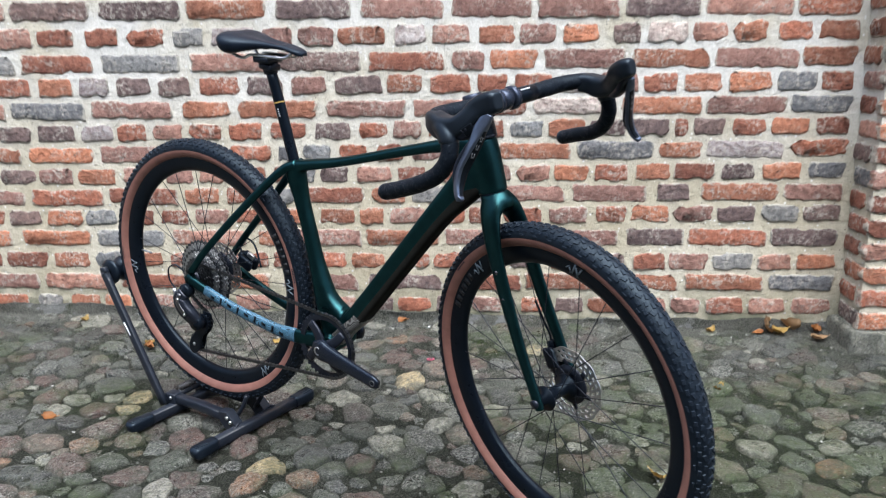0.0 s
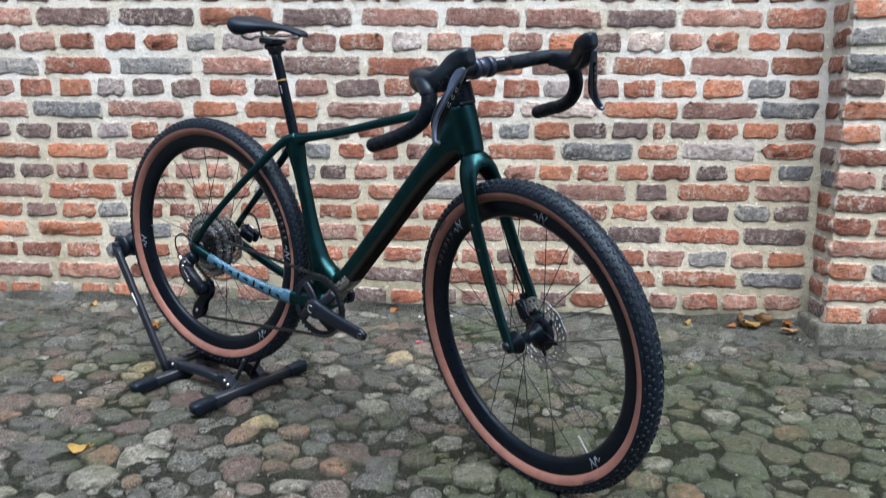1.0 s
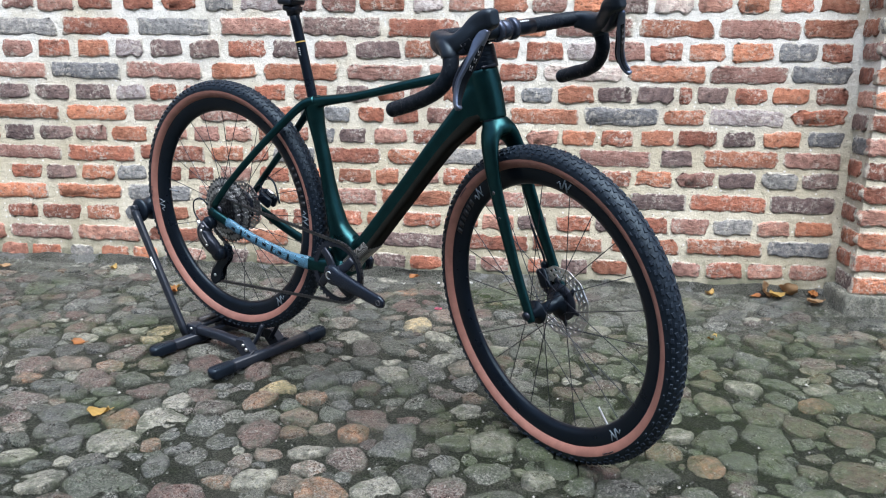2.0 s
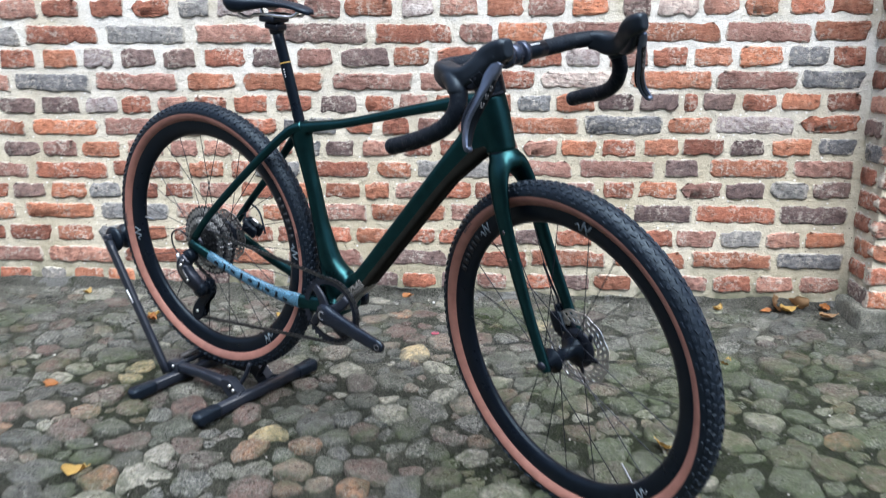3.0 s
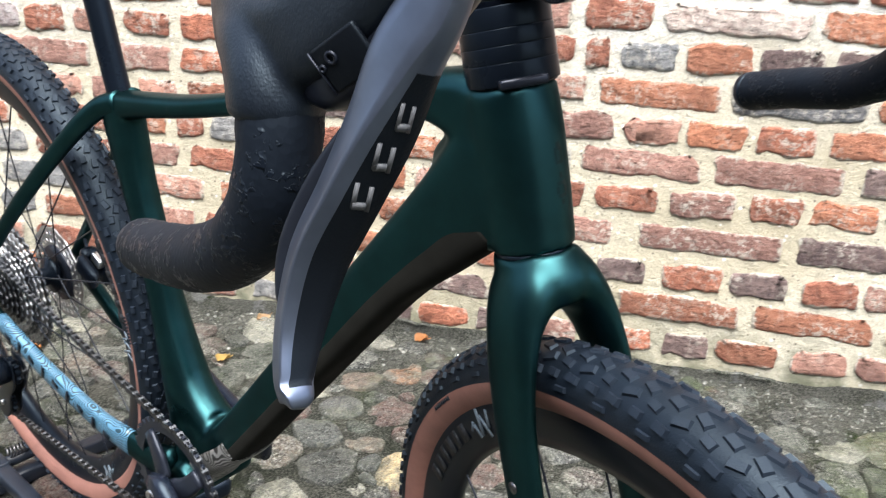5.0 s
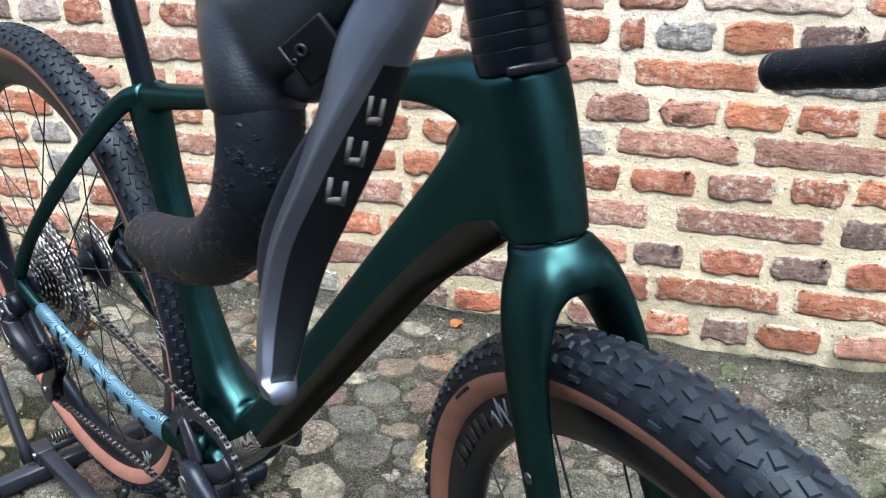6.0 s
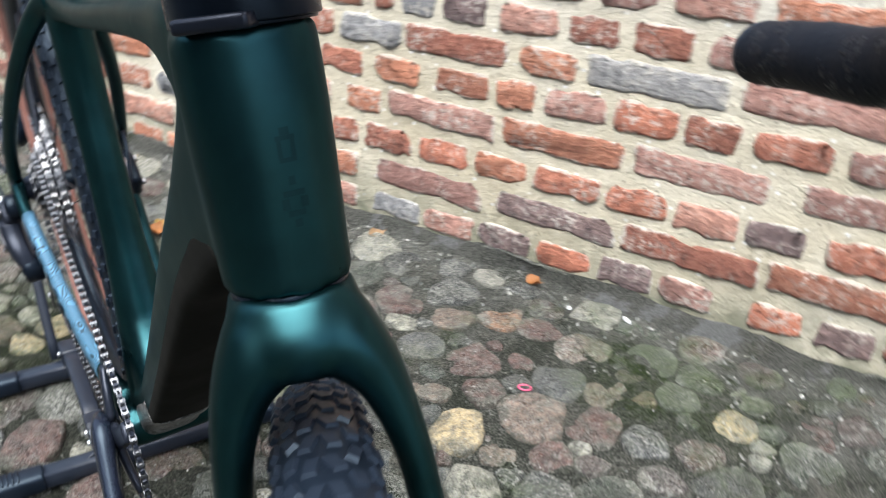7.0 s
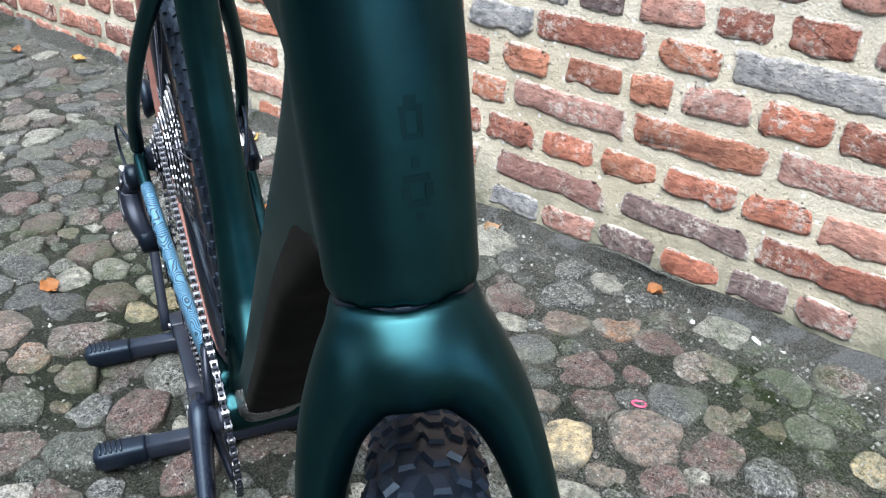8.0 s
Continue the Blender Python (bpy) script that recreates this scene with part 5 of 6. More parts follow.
caliper("front_caliper", STEER_BAR @ Matrix.Translation((0.010, 0.047, -0.352)) @ Matrix.Rotation(1.42, 4, "Y"), "black front disc brake caliper", ((-0.028, 0.0, 0.004), (-0.045, 0.0, 0.008), (-0.075, -0.002, 0.006), (-0.120, -0.004, 0.004)))

# ---- the wheel stand ----
SLOPE = 0.065
UPN = Vector((0, -SLOPE, 1)).normalized()
st_x = Vector((BIKE_X.x, BIKE_X.y, SLOPE * BIKE_X.y)).normalized()
st_y = UPN.cross(st_x)
STAND_M = Matrix.Translation((-0.518, -0.782, -0.0508)) @ Matrix((st_x, st_y, UPN)).transposed().to_4x4()
stand = thing("bike_stand", STAND_M, "black tubular steel rear wheel stand on cobbles", "bike stand")
LIFT = 0.012
for s in (-0.154, 0.094):
    # the foot bars stand a little askew
    fb = part("foot_bar", tube([(s + 0.002, -0.17, 0.015 + LIFT, 0.0135, 0.0135), (s + 0.022, 0.17, 0.015 + LIFT, 0.0135, 0.0135)], side=(1, 0, 0), n=16, k=1, e=6), STAND_PAINT, stand)
    for q in (-1, 1):
        part("rubber_foot", tube([(s + 0.012 + 0.060 * 0.138 * q, 0.138 * q, 0.015 + LIFT, 0.0155, 0.0152), (s + 0.012 + 0.060 * 0.141 * q, 0.141 * q, 0.015 + LIFT, 0.0163, 0.0160), (s + 0.012 + 0.060 * 0.190 * q, 0.190 * q, 0.0145 + LIFT, 0.0178, 0.0168), (s + 0.012 + 0.060 * 0.201 * q, 0.201 * q, 0.0140 + LIFT, 0.0165, 0.0150), (s + 0.012 + 0.060 * 0.207 * q, 0.207 * q, 0.0130 + LIFT, 0.011, 0.0095)], side=(1, 0, 0), n=24, k=3, e=4), RUBBER, fb, "ribbed black rubber foot")
        for j in range(5):
            bm = bmesh.new()
            box(bm, Matrix.Translation((s + 0.012 + 0.060 * (0.170 + 0.007 * j) * q, (0.170 + 0.007 * j) * q, 0.0312 + LIFT)), 0.026, 0.003, 0.002)
            part("rib", bm, RUBBER, fb)
spine = part("spine", tube([(-0.165, -0.052, 0.052, 0.0125, 0.0125), (-0.05, -0.052, 0.056, 0.0125, 0.0125), (0.060, -0.052, 0.050, 0.0125, 0.0125)], n=16, k=2, e=6), STAND_PAINT, stand, "square steel side tube")
part("side_tube", tube([(-0.165, 0.052, 0.052, 0.0125, 0.0125), (0.060, 0.052, 0.050, 0.0125, 0.0125)], n=16, k=1, e=6), STAND_PAINT, stand)
for q in (-1, 1):
    bm = bmesh.new()
    # a folded plate: one cheek beside the tube, drawn down and out along the foot bar
    rim = [(0.036, 0.068), (0.066, 0.072), (0.096, 0.044), (0.103, 0.016), (0.066, 0.016), (0.040, 0.040)]
    sheet = [[bm.verts.new((x, (0.0665 + t) * q, z)) for x, z in rim] for t in (-0.028, 0.0)]
    for lo, hi in zip(range(6), (1, 2, 3, 4, 5, 0)):
        bm.faces.new((sheet[0][lo], sheet[0][hi], sheet[1][hi], sheet[1][lo]))
    bm.faces.new(sheet[0])
    bm.faces.new(sheet[1])
    fold = [[bm.verts.new((x + 0.004 * t, y * q, z)) for x, y, z in ((0.100, 0.060, 0.050), (0.104, 0.060, 0.018), (0.104, 0.118, 0.018))] for t in (0, 1)]
    for lo, hi in ((0, 1), (1, 2), (2, 0)):
        bm.faces.new((fold[0][lo], fold[0][hi], fold[1][hi], fold[1][lo]))
    bm.faces.new(fold[0])
    bm.faces.new(fold[1])
    bmesh.ops.recalc_face_normals(bm, faces=bm.faces[:])
    bmesh.ops.bevel(bm, geom=bm.edges[:], offset=0.0012, segments=1, affect="EDGES")
    part("front_bracket", bm, STAND_PAINT, stand, "folded steel plate on the foot bar", smooth=False)
    bm = bmesh.new()
    box(bm, Matrix.Translation((-0.155, 0.052 * q, 0.046)), 0.040, 0.030, 0.044, 0.004)
    part("rear_bracket", bm, STAND_PAINT, stand)
    for x, z in ((0.070, 0.058), (0.082, 0.048), (-0.150, 0.058)):
        bm = bmesh.new()
        disc_y(bm, 0.0045, 0.066 * q, 0.071 * q, 12, (x, 0, z))
        part("stand_bolt", bm, STEEL, stand)
    part("cradle_arm", tube([(0.070, 0.034 * q, 0.045, 0.006, 0.006), (0.098, 0.034 * q, 0.085, 0.006, 0.006), (0.112, 0.030 * q, 0.118, 0.006, 0.006)], n=10, k=4), STAND_PAINT, stand)
part("cross_tube", tube([(-0.155, -0.052, 0.056, 0.010, 0.010), (-0.155, 0.052, 0.056, 0.010, 0.010)], side=(1, 0, 0), n=14, k=1), STAND_PAINT, stand)
arm = part("upright_arm", tube([(-0.170, -0.074, 0.036, 0.0085, 0.0125), (-0.228, -0.071, 0.130, 0.0085, 0.0125), (-0.372, -0.058, 0.352, 0.0085, 0.0125), (-0.388, -0.056, 0.378, 0.0085, 0.0125), (-0.392, -0.056, 0.394, 0.008, 0.010)], n=16, k=3, e=4), STAND_PAINT, stand, "long leaning steel arm")
bm = bmesh.new()
revolve(bm, [(0.006, -0.024), (0.029, -0.024), (0.036, -0.019), (0.033, -0.012), (0.025, 0.0), (0.033, 0.012), (0.036, 0.019), (0.029, 0.024), (0.006, 0.024)], 28)
part("roller", bm, RUBBER, arm, "black rubber roller behind the tyre", Matrix.Translation((-0.390, -0.018, 0.376)))
part("arm_sticker", box(bmesh.new(), Matrix.Translation((-0.292, -0.0740, 0.228)) @ Matrix.Rotation(radians(-33), 4, "Y"), 0.006, 0.001, 0.055), WHITE_PRINT, arm, "narrow pale sticker")
# return spring
bm = bmesh.new()
turns = []
for i in range(120):
    a = i * 0.65
    turns.append((-0.155 + 0.009 * math.cos(a), -0.035 + 0.00058 * i, 0.072 + 0.009 * math.sin(a), 0.0016, 0.0016))
part("spring", sweep(bm, turns, side=(0, 1, 0), n=6, k=1), DARK_STEEL, stand, "coiled steel return spring")

# ---- fallen leaves ----
def ground_z(y):
    return SLOPE * max(y, -3.5) if y < 0 else 0.0


def leaf_mesh(length, width, lobes, curl, seed):
    """A dry curled leaf: a broad uneven blade, cupped along its midrib and bent at the tip, with a stalk."""
    rng = random.Random(seed)
    bm = bmesh.new()
    n, m = 16, 4
    bend, twist = rng.uniform(0.5, 1.3) * curl, rng.uniform(-0.5, 0.5)
    ph = rng.uniform(0, 6.28)
    rows = []
    for i in range(n + 1):
        t = i / n
        w = width * 0.5 * math.sin(math.pi * (0.04 + 0.94 * t ** 0.8)) ** 0.62 * (1 + 0.10 * math.sin(t * 6.28 * lobes + ph))
        row = []
        for j in range(-m, m + 1):
            v = j / m
            y = w * v * (1 + 0.06 * math.sin(9 * t + j))
            z = bend * (2 * t - 1) ** 2 + curl * 0.9 * v * v * (0.6 + 0.4 * math.sin(4 * t + ph)) + twist * y * (t - 0.5) + 0.0015 * math.sin(14 * t + 2.3 * j + ph)
            row.append(bm.verts.new((length * (t - 0.5) * (1 - 0.12 * v * v), y, z)))
        rows.append(row)
    for a, b in zip(rows, rows[1:]):
        for j in range(2 * m):
            bm.faces.new((a[j], a[j + 1], b[j + 1], b[j]))
    bmesh.ops.solidify(bm, geom=bm.faces[:], thickness=0.0006)
    sweep(bm, [(length * 0.48, 0, bend * 0.9, 0.0011, 0.0011), (length * 0.66, 0.004, bend + 0.003, 0.0008, 0.0008)], n=6, k=2)
    return bm


def fallen_leaf(x, y, size, mat, label, turn, seed, lift=0.018, tilt=0.0):
    ob = obj_from_bm("fallen_leaf", leaf_mesh(size * 0.85, size * 0.60, 2.5, size * 0.16, seed), mat)
    ob.matrix_world = pose(x, y, ground_z(y) + lift, tilt, 0, turn)
    return tagged(ob, label, "leaf", "fallen leaves")


YL, OL, BL = "small yellow fallen leaf lying on the cobbles", "curled orange fallen leaf on the cobbles", "dry tan fallen leaf at the foot of the brick wall"
for i, (x, y, s, mat, lab, turn, tilt) in enumerate((
        (1.120, -0.045, 0.100, LEAF_B, BL, 70, 68), (1.165, -0.060, 0.075, LEAF_Y, BL, 20, 10), (1.20, -0.035, 0.09, LEAF_B, BL, 130, 58), (1.09, -0.075, 0.05, LEAF_O, BL, 200, 0),
        (1.29, -0.040, 0.06, LEAF_O, BL, 60, 20), (1.28, -0.108, 0.07, LEAF_B, BL, 10, 0), (0.934, -0.063, 0.05, LEAF_Y, YL, 40, 0),
        (-0.729, -1.222, 0.065, LEAF_Y, YL, 15, 5), (-0.135, -0.050, 0.045, LEAF_O, OL, -20, 20), (-0.524, -0.070, 0.045, LEAF_B, BL, 60, 25), (-0.53, -0.263, 0.04, LEAF_Y, YL, 10, 10),
        (-1.014, -0.821, 0.055, LEAF_O, OL, -10, 5), (-0.954, -0.305, 0.045, LEAF_Y, YL, 30, 10), (-0.947, -0.335, 0.055, LEAF_O, YL, 100, 20), (0.86, -0.514, 0.05, LEAF_Y, YL, 60, 10), (0.605, -0.998, 0.06, LEAF_Y, YL, 120, 30),
        (-1.288, -0.113, 0.045, LEAF_Y, YL, 80, 10), (-2.214, -0.082, 0.06, LEAF_Y, YL, 30, 5), (-2.44, -0.177, 0.05, LEAF_O, OL, 130, 5), (-1.7, -0.16, 0.05, LEAF_B, BL, 10, 10))):
    fallen_leaf(x, y, s, mat, lab, turn, 40 + i, 0.009 + 0.2 * s * math.sin(radians(tilt)), tilt)

# ---- small litter ----
PINK_PLASTIC = paint_mat("pink_plastic", (0.42, 0.06, 0.12), 0.0, 0.4)
CHIP = paint_mat("white_plaster_chip", (0.55, 0.56, 0.55), 0.0, 0.8, 0, 0.5)


def ring_tag():
    """A small flat oval ring."""
    bm = bmesh.new()
    rows = [(0.011 * math.cos(0.4 * i), 0.0075 * math.sin(0.4 * i), 0, 0.0016, 0.0022) for i in range(16)]
    return sweep(bm, rows, side=(0, 0, 1), n=8, k=1)


tag = obj_from_bm("plastic_ring", ring_tag(), PINK_PLASTIC)
tag.matrix_world = Matrix.Translation((-0.002, -0.366, ground_z(-0.366) + 0.0100)) @ Matrix.Rotation(0.4, 4, "Z")
tagged(tag, "small pink plastic ring lying between cobbles", "litter")


def plaster_chip(x, y, length, width, turn, seed):
    """A splinter of plaster: an angular flat flake."""
    rng = random.Random(seed)
    n = 7
    low, high = [], []
    bm = bmesh.new()
    for i in range(n):
        a = 2 * math.pi * i / n + rng.uniform(-.25, .25)
        low.append(bm.verts.new((length / 2 * math.cos(a), width / 2 * math.sin(a), 0)))
        high.append(bm.verts.new((length * 0.44 * math.cos(a), width * 0.42 * math.sin(a), 0.004 + rng.uniform(0, 0.002))))
    for i in range(n):
        bm.faces.new((low[i], low[(i + 1) % n], high[(i + 1) % n], high[i]))
    bm.faces.new(high)
    ob = obj_from_bm("plaster_chip", bm, CHIP, False)
    ob.matrix_world = Matrix.Translation((x, y, ground_z(y) + 0.006)) @ Matrix.Rotation(turn, 4, "Z")
    tagged(ob, "white angular plaster chip lying near the wall foot", "chip", "plaster chips")


for x, y, length, width, turn, seed in ((0.077, -0.070, 0.026, 0.007, -0.5, 1), (-0.036, -0.094, 0.010, 0.007, 0.2, 3)):
    plaster_chip(x, y, length, width, turn, seed)

# ---- ground ----
def grit_height(x, y):
    """How far the grit between the stones lies above or below the plane of the yard."""
    if not (-2.1 < x < 1.5 and -1.85 < y < 0):
        return 0.0
    return 0.0050 * noise.noise((x * 9, y * 9, 1.0)) + 0.0050 * noise.noise((x * 24, y * 24, 2.0)) + 0.0024 * noise.noise((x * 60, y * 60, 3.0)) + 0.0006


def ground_sheet():
    """One sheet to the horizon; in the yard its grit lies in low heaps and hollows that lap over the stones' edges."""
    xs = [-80, -8, -4, -3] + [-2.1 + 0.0125 * i for i in range(289)] + [2.0, 4.0, 80]
    ys = [-80, -3.5, -2.5] + [-1.85 + 0.0125 * i for i in range(149)] + [0.05, 80]
    verts, faces = [], []
    for y in ys:
        for x in xs:
            verts.append((x, y, (0.065 * max(y, -3.5) if y < 0 else 0.0) + grit_height(x, y)))
    n = len(xs)
    for j in range(len(ys) - 1):
        for i in range(n - 1):
            k = j * n + i
            faces.append((k, k + 1, k + n + 1, k + n))
    me = bpy.data.meshes.new("ground")
    me.from_pydata(verts, [], faces)
    me.polygons.foreach_set("use_smooth", [True] * len(me.polygons))
    me.materials.append(DIRT)
    return me


ground = tagged(new("ground", ground_sheet()), "damp sandy ground with moss between the cobbles", "ground", kind="structure")


def grit_fillet():
    """Gritty mortar and soil banked against the foot of the wall, its edge uneven."""
    bm = bmesh.new()
    rng = random.Random(8)
    rows = []
    for i in range(281):
        x = -4.2 + 0.02 * i
        w = 0.034 + 0.014 * math.sin(x * 7.1) + 0.010 * math.sin(x * 17.3 + 1) + rng.uniform(-.008, .008)
        h = 0.022 + 0.006 * math.sin(x * 5.3 + 2) + 0.005 * math.sin(x * 23 + 1) + rng.uniform(-.003, .003)
        rows.append([bm.verts.new((x, y, z)) for y, z in ((0.02, h + 0.004), (-0.008, h), (-w * 0.4, h * 0.72 + rng.uniform(-.002, .002)), (-w * 0.75, h * 0.3 + rng.uniform(-.001, .002) - 0.002), (-w * 1.1, -0.075 * w - 0.006))])
    for a, b in zip(rows, rows[1:]):
        for j in range(4):
            bm.faces.new((a[j], a[j + 1], b[j + 1], b[j]))
    return bm


tagged(obj_from_bm("wall_footing", grit_fillet(), FOOTING), "gritty mortar banked along the wall foot, darkened partly for its shadow line", "footing", kind="structure")
# unseen wall, added to hide low sky from the bicycle's side-on reflections
back_bm = bmesh.new()
box(back_bm, Matrix.Translation((-4.0, -5.9, 1.6)), 16.0, 0.3, 4.2)
tagged(obj_from_bm("wall_south", back_bm, SKY_BLOCKER, False), "unseen plain wall added to block low sky and darken reflections", "wall", kind="structure")

# ---- brick wall ----
BRICK_H = 0.060
WALL_X0, WALL_X1 = -4.2, 1.364
wall_bm = bmesh.new()
box(wall_bm, Matrix.Translation(((WALL_X0 + WALL_X1 + 0.05) / 2, 0.2012, 1.40)), WALL_X1 + 0.05 - WALL_X0, 0.40, 3.2)
wall = tagged(obj_from_bm("wall_north", wall_bm, MORTAR, False), "old red brick wall with wide pale lime mortar joints", "wall", kind="structure")
pier_bm = bmesh.new()
box(pier_bm, Matrix.Translation((1.3735 + 0.9, 0.1105, 1.40)), 1.8, 0.56, 3.2)
pier = tagged(obj_from_bm("wall_pier", pier_bm, MORTAR, False), "projecting brick pier on a mossy stone plinth", "wall", kind="structure")


def brick_face(w, h, seed, joined=None, at=None, turn=None):
    """A worn brick: rounded uneven outline, slightly proud, softened edge. Front at y = 0 facing -y."""
    rng = random.Random(seed)
    bm = joined if joined is not None else bmesh.new()
    nx = 15 if w > 0.18 else 8
    hw, hh = w / 2, h / 2
    ends = [rng.choice((0.006, 0.010, 0.014, 0.021)) * rng.uniform(0.8, 1.2) for _ in range(4)]
    base = [(-hw + ends[0], -hh)] + [(-hw + w * (i + 1) / (nx + 1), -hh) for i in range(nx)] + [(hw - ends[1], -hh)]
    base += [(hw - ends[1] * 0.28, -hh + ends[1] * 0.30), (hw, -hh + ends[1]), (hw, 0), (hw, hh - ends[2]), (hw - ends[2] * 0.28, hh - ends[2] * 0.30)]
    base += [(hw - ends[2], hh)] + [(hw - w * (i + 1) / (nx + 1), hh) for i in range(nx)] + [(-hw + ends[3], hh)]
    base += [(-hw + ends[3] * 0.28, hh - ends[3] * 0.30), (-hw, hh - ends[3]), (-hw, 0), (-hw, -hh + ends[0]), (-hw + ends[0] * 0.28, -hh + ends[0] * 0.30)]
    # hand-struck arrises: slow waves, a slight taper, a chipped place here and there
    p = [rng.uniform(0, 6.28) for _ in range(4)]
    slant = rng.uniform(-.012, .012)
    broken = [(rng.uniform(-hw, hw), rng.choice((-1, 1)), rng.uniform(0.0, 0.0085), rng.uniform(0.008, 0.026)) for _ in range(3)]
    jit = []
    for x, z in base:
        dz = 0.0020 * math.sin(x * 42 + p[0] + (1.3 if z > 0 else 0)) + 0.0016 * math.sin(x * 97 + p[1] + (2 if z > 0 else 0)) + slant * x
        dx = 0.0034 * math.sin(z * 70 + p[2] + (1.7 if x > 0 else 0)) + 0.0018 * math.sin(z * 160 + p[3])
        for cx, side, deep, wide in broken:
            if z * side > 0:
                dz -= side * deep * math.exp(-((x - cx) / wide) ** 2)
        jit.append((x + dx + rng.uniform(-.0013, .0013), z + dz + rng.uniform(-.0013, .0013)))
    tilt_x, tilt_z = rng.uniform(-.02, .02), rng.uniform(-.03, .03)
    front = -rng.uniform(-0.0004, 0.0036)
    rings = []
    for k, (s, y) in enumerate(((1.0, 0.030), (1.0, 0.006), (0.990, 0.0010), (0.92, -0.0012))):
        ring = []
        for x, z in jit:
            q = 0.0 if s == 1.0 else (1 - s) * 0.06
            xx = x * (1 - q / max(hw, .03)) if s < 1 else x
            zz = z * (1 - q * 1.5 / hh) if s < 1 else z
            yy = y + (front + tilt_x * xx * 0.3 + tilt_z * zz + (rng.uniform(-.0012, .0012) if k >= 2 else 0) if k >= 1 else 0)
            v = Vector((xx, yy, zz))
            ring.append(bm.verts.new(at + (turn @ v if turn else v) if at is not None else v))
        rings.append(ring)
    n = len(jit)
    for a, b in zip(rings, rings[1:]):
        for j in range(n):
            bm.faces.new((a[j], a[(j + 1) % n], b[(j + 1) % n], b[j]))
    bm.faces.new(rings[-1])
    return bm


def brick_variants(w, count, seed):
    res = []
    for i in range(count):
        bm = brick_face(w, BRICK_H, seed + i)
        me = bpy.data.meshes.new("brick")
        bm.to_mesh(me)
        bm.free()
        me.polygons.foreach_set("use_smooth", [True] * len(me.polygons))
        me.materials.append(BRICKS["r"])
        res.append(me)
    return res


LONG, SHORT = brick_variants(0.27, 16, 100), brick_variants(0.125, 18, 300)
brick_rng = random.Random(5)
rest_bm = bmesh.new()
brick_count = 0


def lay_brick(x, z, w, tone, h=BRICK_H):
    global brick_count
    me = brick_rng.choice(LONG if w > 0.19 else SHORT)
    ob = new("brick", me)
    ob.parent = wall
    ob.matrix_world = Matrix.Translation((x, 0, z)) @ Matrix.Diagonal((w / (0.27 if w > 0.19 else 0.125), 1, h / BRICK_H, 1))
    ob.material_slots[0].link = "OBJECT"
    ob.material_slots[0].material = BRICKS[tone]
    brick_count += 1


def lay_rest(x, z, w):
    brick_face(w, BRICK_H, brick_rng.randrange(10 ** 6), rest_bm, Vector((x, 0, z)))


def course(z0, rise, text):
    """Lays one course: each word holds a brick's left edge and length in millimetres and its tone."""
    left = None
    for word in text.split():
        x, w = (int(v) / 1000 for v in word[:-1].split("_"))
        left = x if left is None else left
        h = (0.0655 if z0 > 0.8 else 0.0595) * brick_rng.uniform(0.94, 1.06)
        lay_brick(x + w / 2, z0 + rise * (x + w / 2) + brick_rng.uniform(-.002, .002), w, word[-1], h)
    fill(WALL_X0, left - 0.02, z0, rise, len(text.split()) < 18)


def fill(x, end, z0, rise, long):
    while x < end - 0.03:
        w = min(brick_rng.uniform(0.25, 0.285) if long else brick_rng.uniform(0.105, 0.14), end - x)
        lay_rest(x + w / 2, z0 + rise * x, w)
        x += w + brick_rng.uniform(0.016, 0.028)


course(1.082, 0.0019, "-1792_265p -1507_291d -1190_295d -873_281o -560_255d -268_277p 37_264p 321_266p 606_237d 862_272p 1149_196r")
course(0.997, 0.0049, "-1722_125p -1583_144p -1415_132r -1239_116r -1090_131r -924_106g -790_156w -609_104p -486_124p -347_162o -158_107w -31_128p 126_121o 263_120p 403_119o 571_88d 683_123w 822_114p 954_105o 1093_108r 1222_123o")
course(0.912, 0.0082, "-1778_265g -1489_264r -1191_285g -869_267p -564_289d -248_259r 38_110p 168_154o 346_268p 630_254o 901_265p 1179_166o")
course(0.834, 0.0092, "-1740_125p -1592_129r -1433_126o -1280_104w -1147_126d -994_116d -846_145r -673_125d -520_125p -368_166d -185_121o -40_140r 125_98r 247_131r 393_112w 533_125p 677_108r 805_123o 947_139o 1105_124g 1242_103r")
course(0.756, 0.0116, "-1829_265p -1546_281g -1247_295p -914_174o -709_281o -396_274p -95_226p 157_133r 314_274w 602_266o 884_255p 1155_190g")
course(0.682, 0.0149, "-1769_125d -1616_137d -1456_141d -1292_119w -1158_108r -1024_106p -891_116r -746_117r -597_125r -440_124d -286_101r -164_95p -42_56o 41_103r 165_49r 237_110g 363_128o 507_118d 643_121d 784_45r 847_100d 970_111r 1097_121o 1241_104r")
course(0.606, 0.0166, "-1791_265o -1496_244o -1227_240p -961_184p -749_146r -574_69g -484_97g -355_96r -227_93r -105_109p 36_139p 202_245o 463_259g 738_139o 893_248w 1166_179r")
course(0.530, 0.0174, "-1759_125d -1618_140d -1464_128p -1318_141o -1148_131p -991_101p -866_102p -738_118o -593_48r -524_78g -426_98d -300_126p -153_100r -26_111r 110_129p 261_113p 389_116o 525_111r 662_116o 792_129r 945_108d 1082_123o 1230_115g")
course(0.457, 0.0194, "-1797_265p -1504_271r -1208_259r -922_124o -771_70r -681_155g -514_241r -244_119o -106_268g 178_248p 453_253p 736_110d 886_252o 1152_193p")
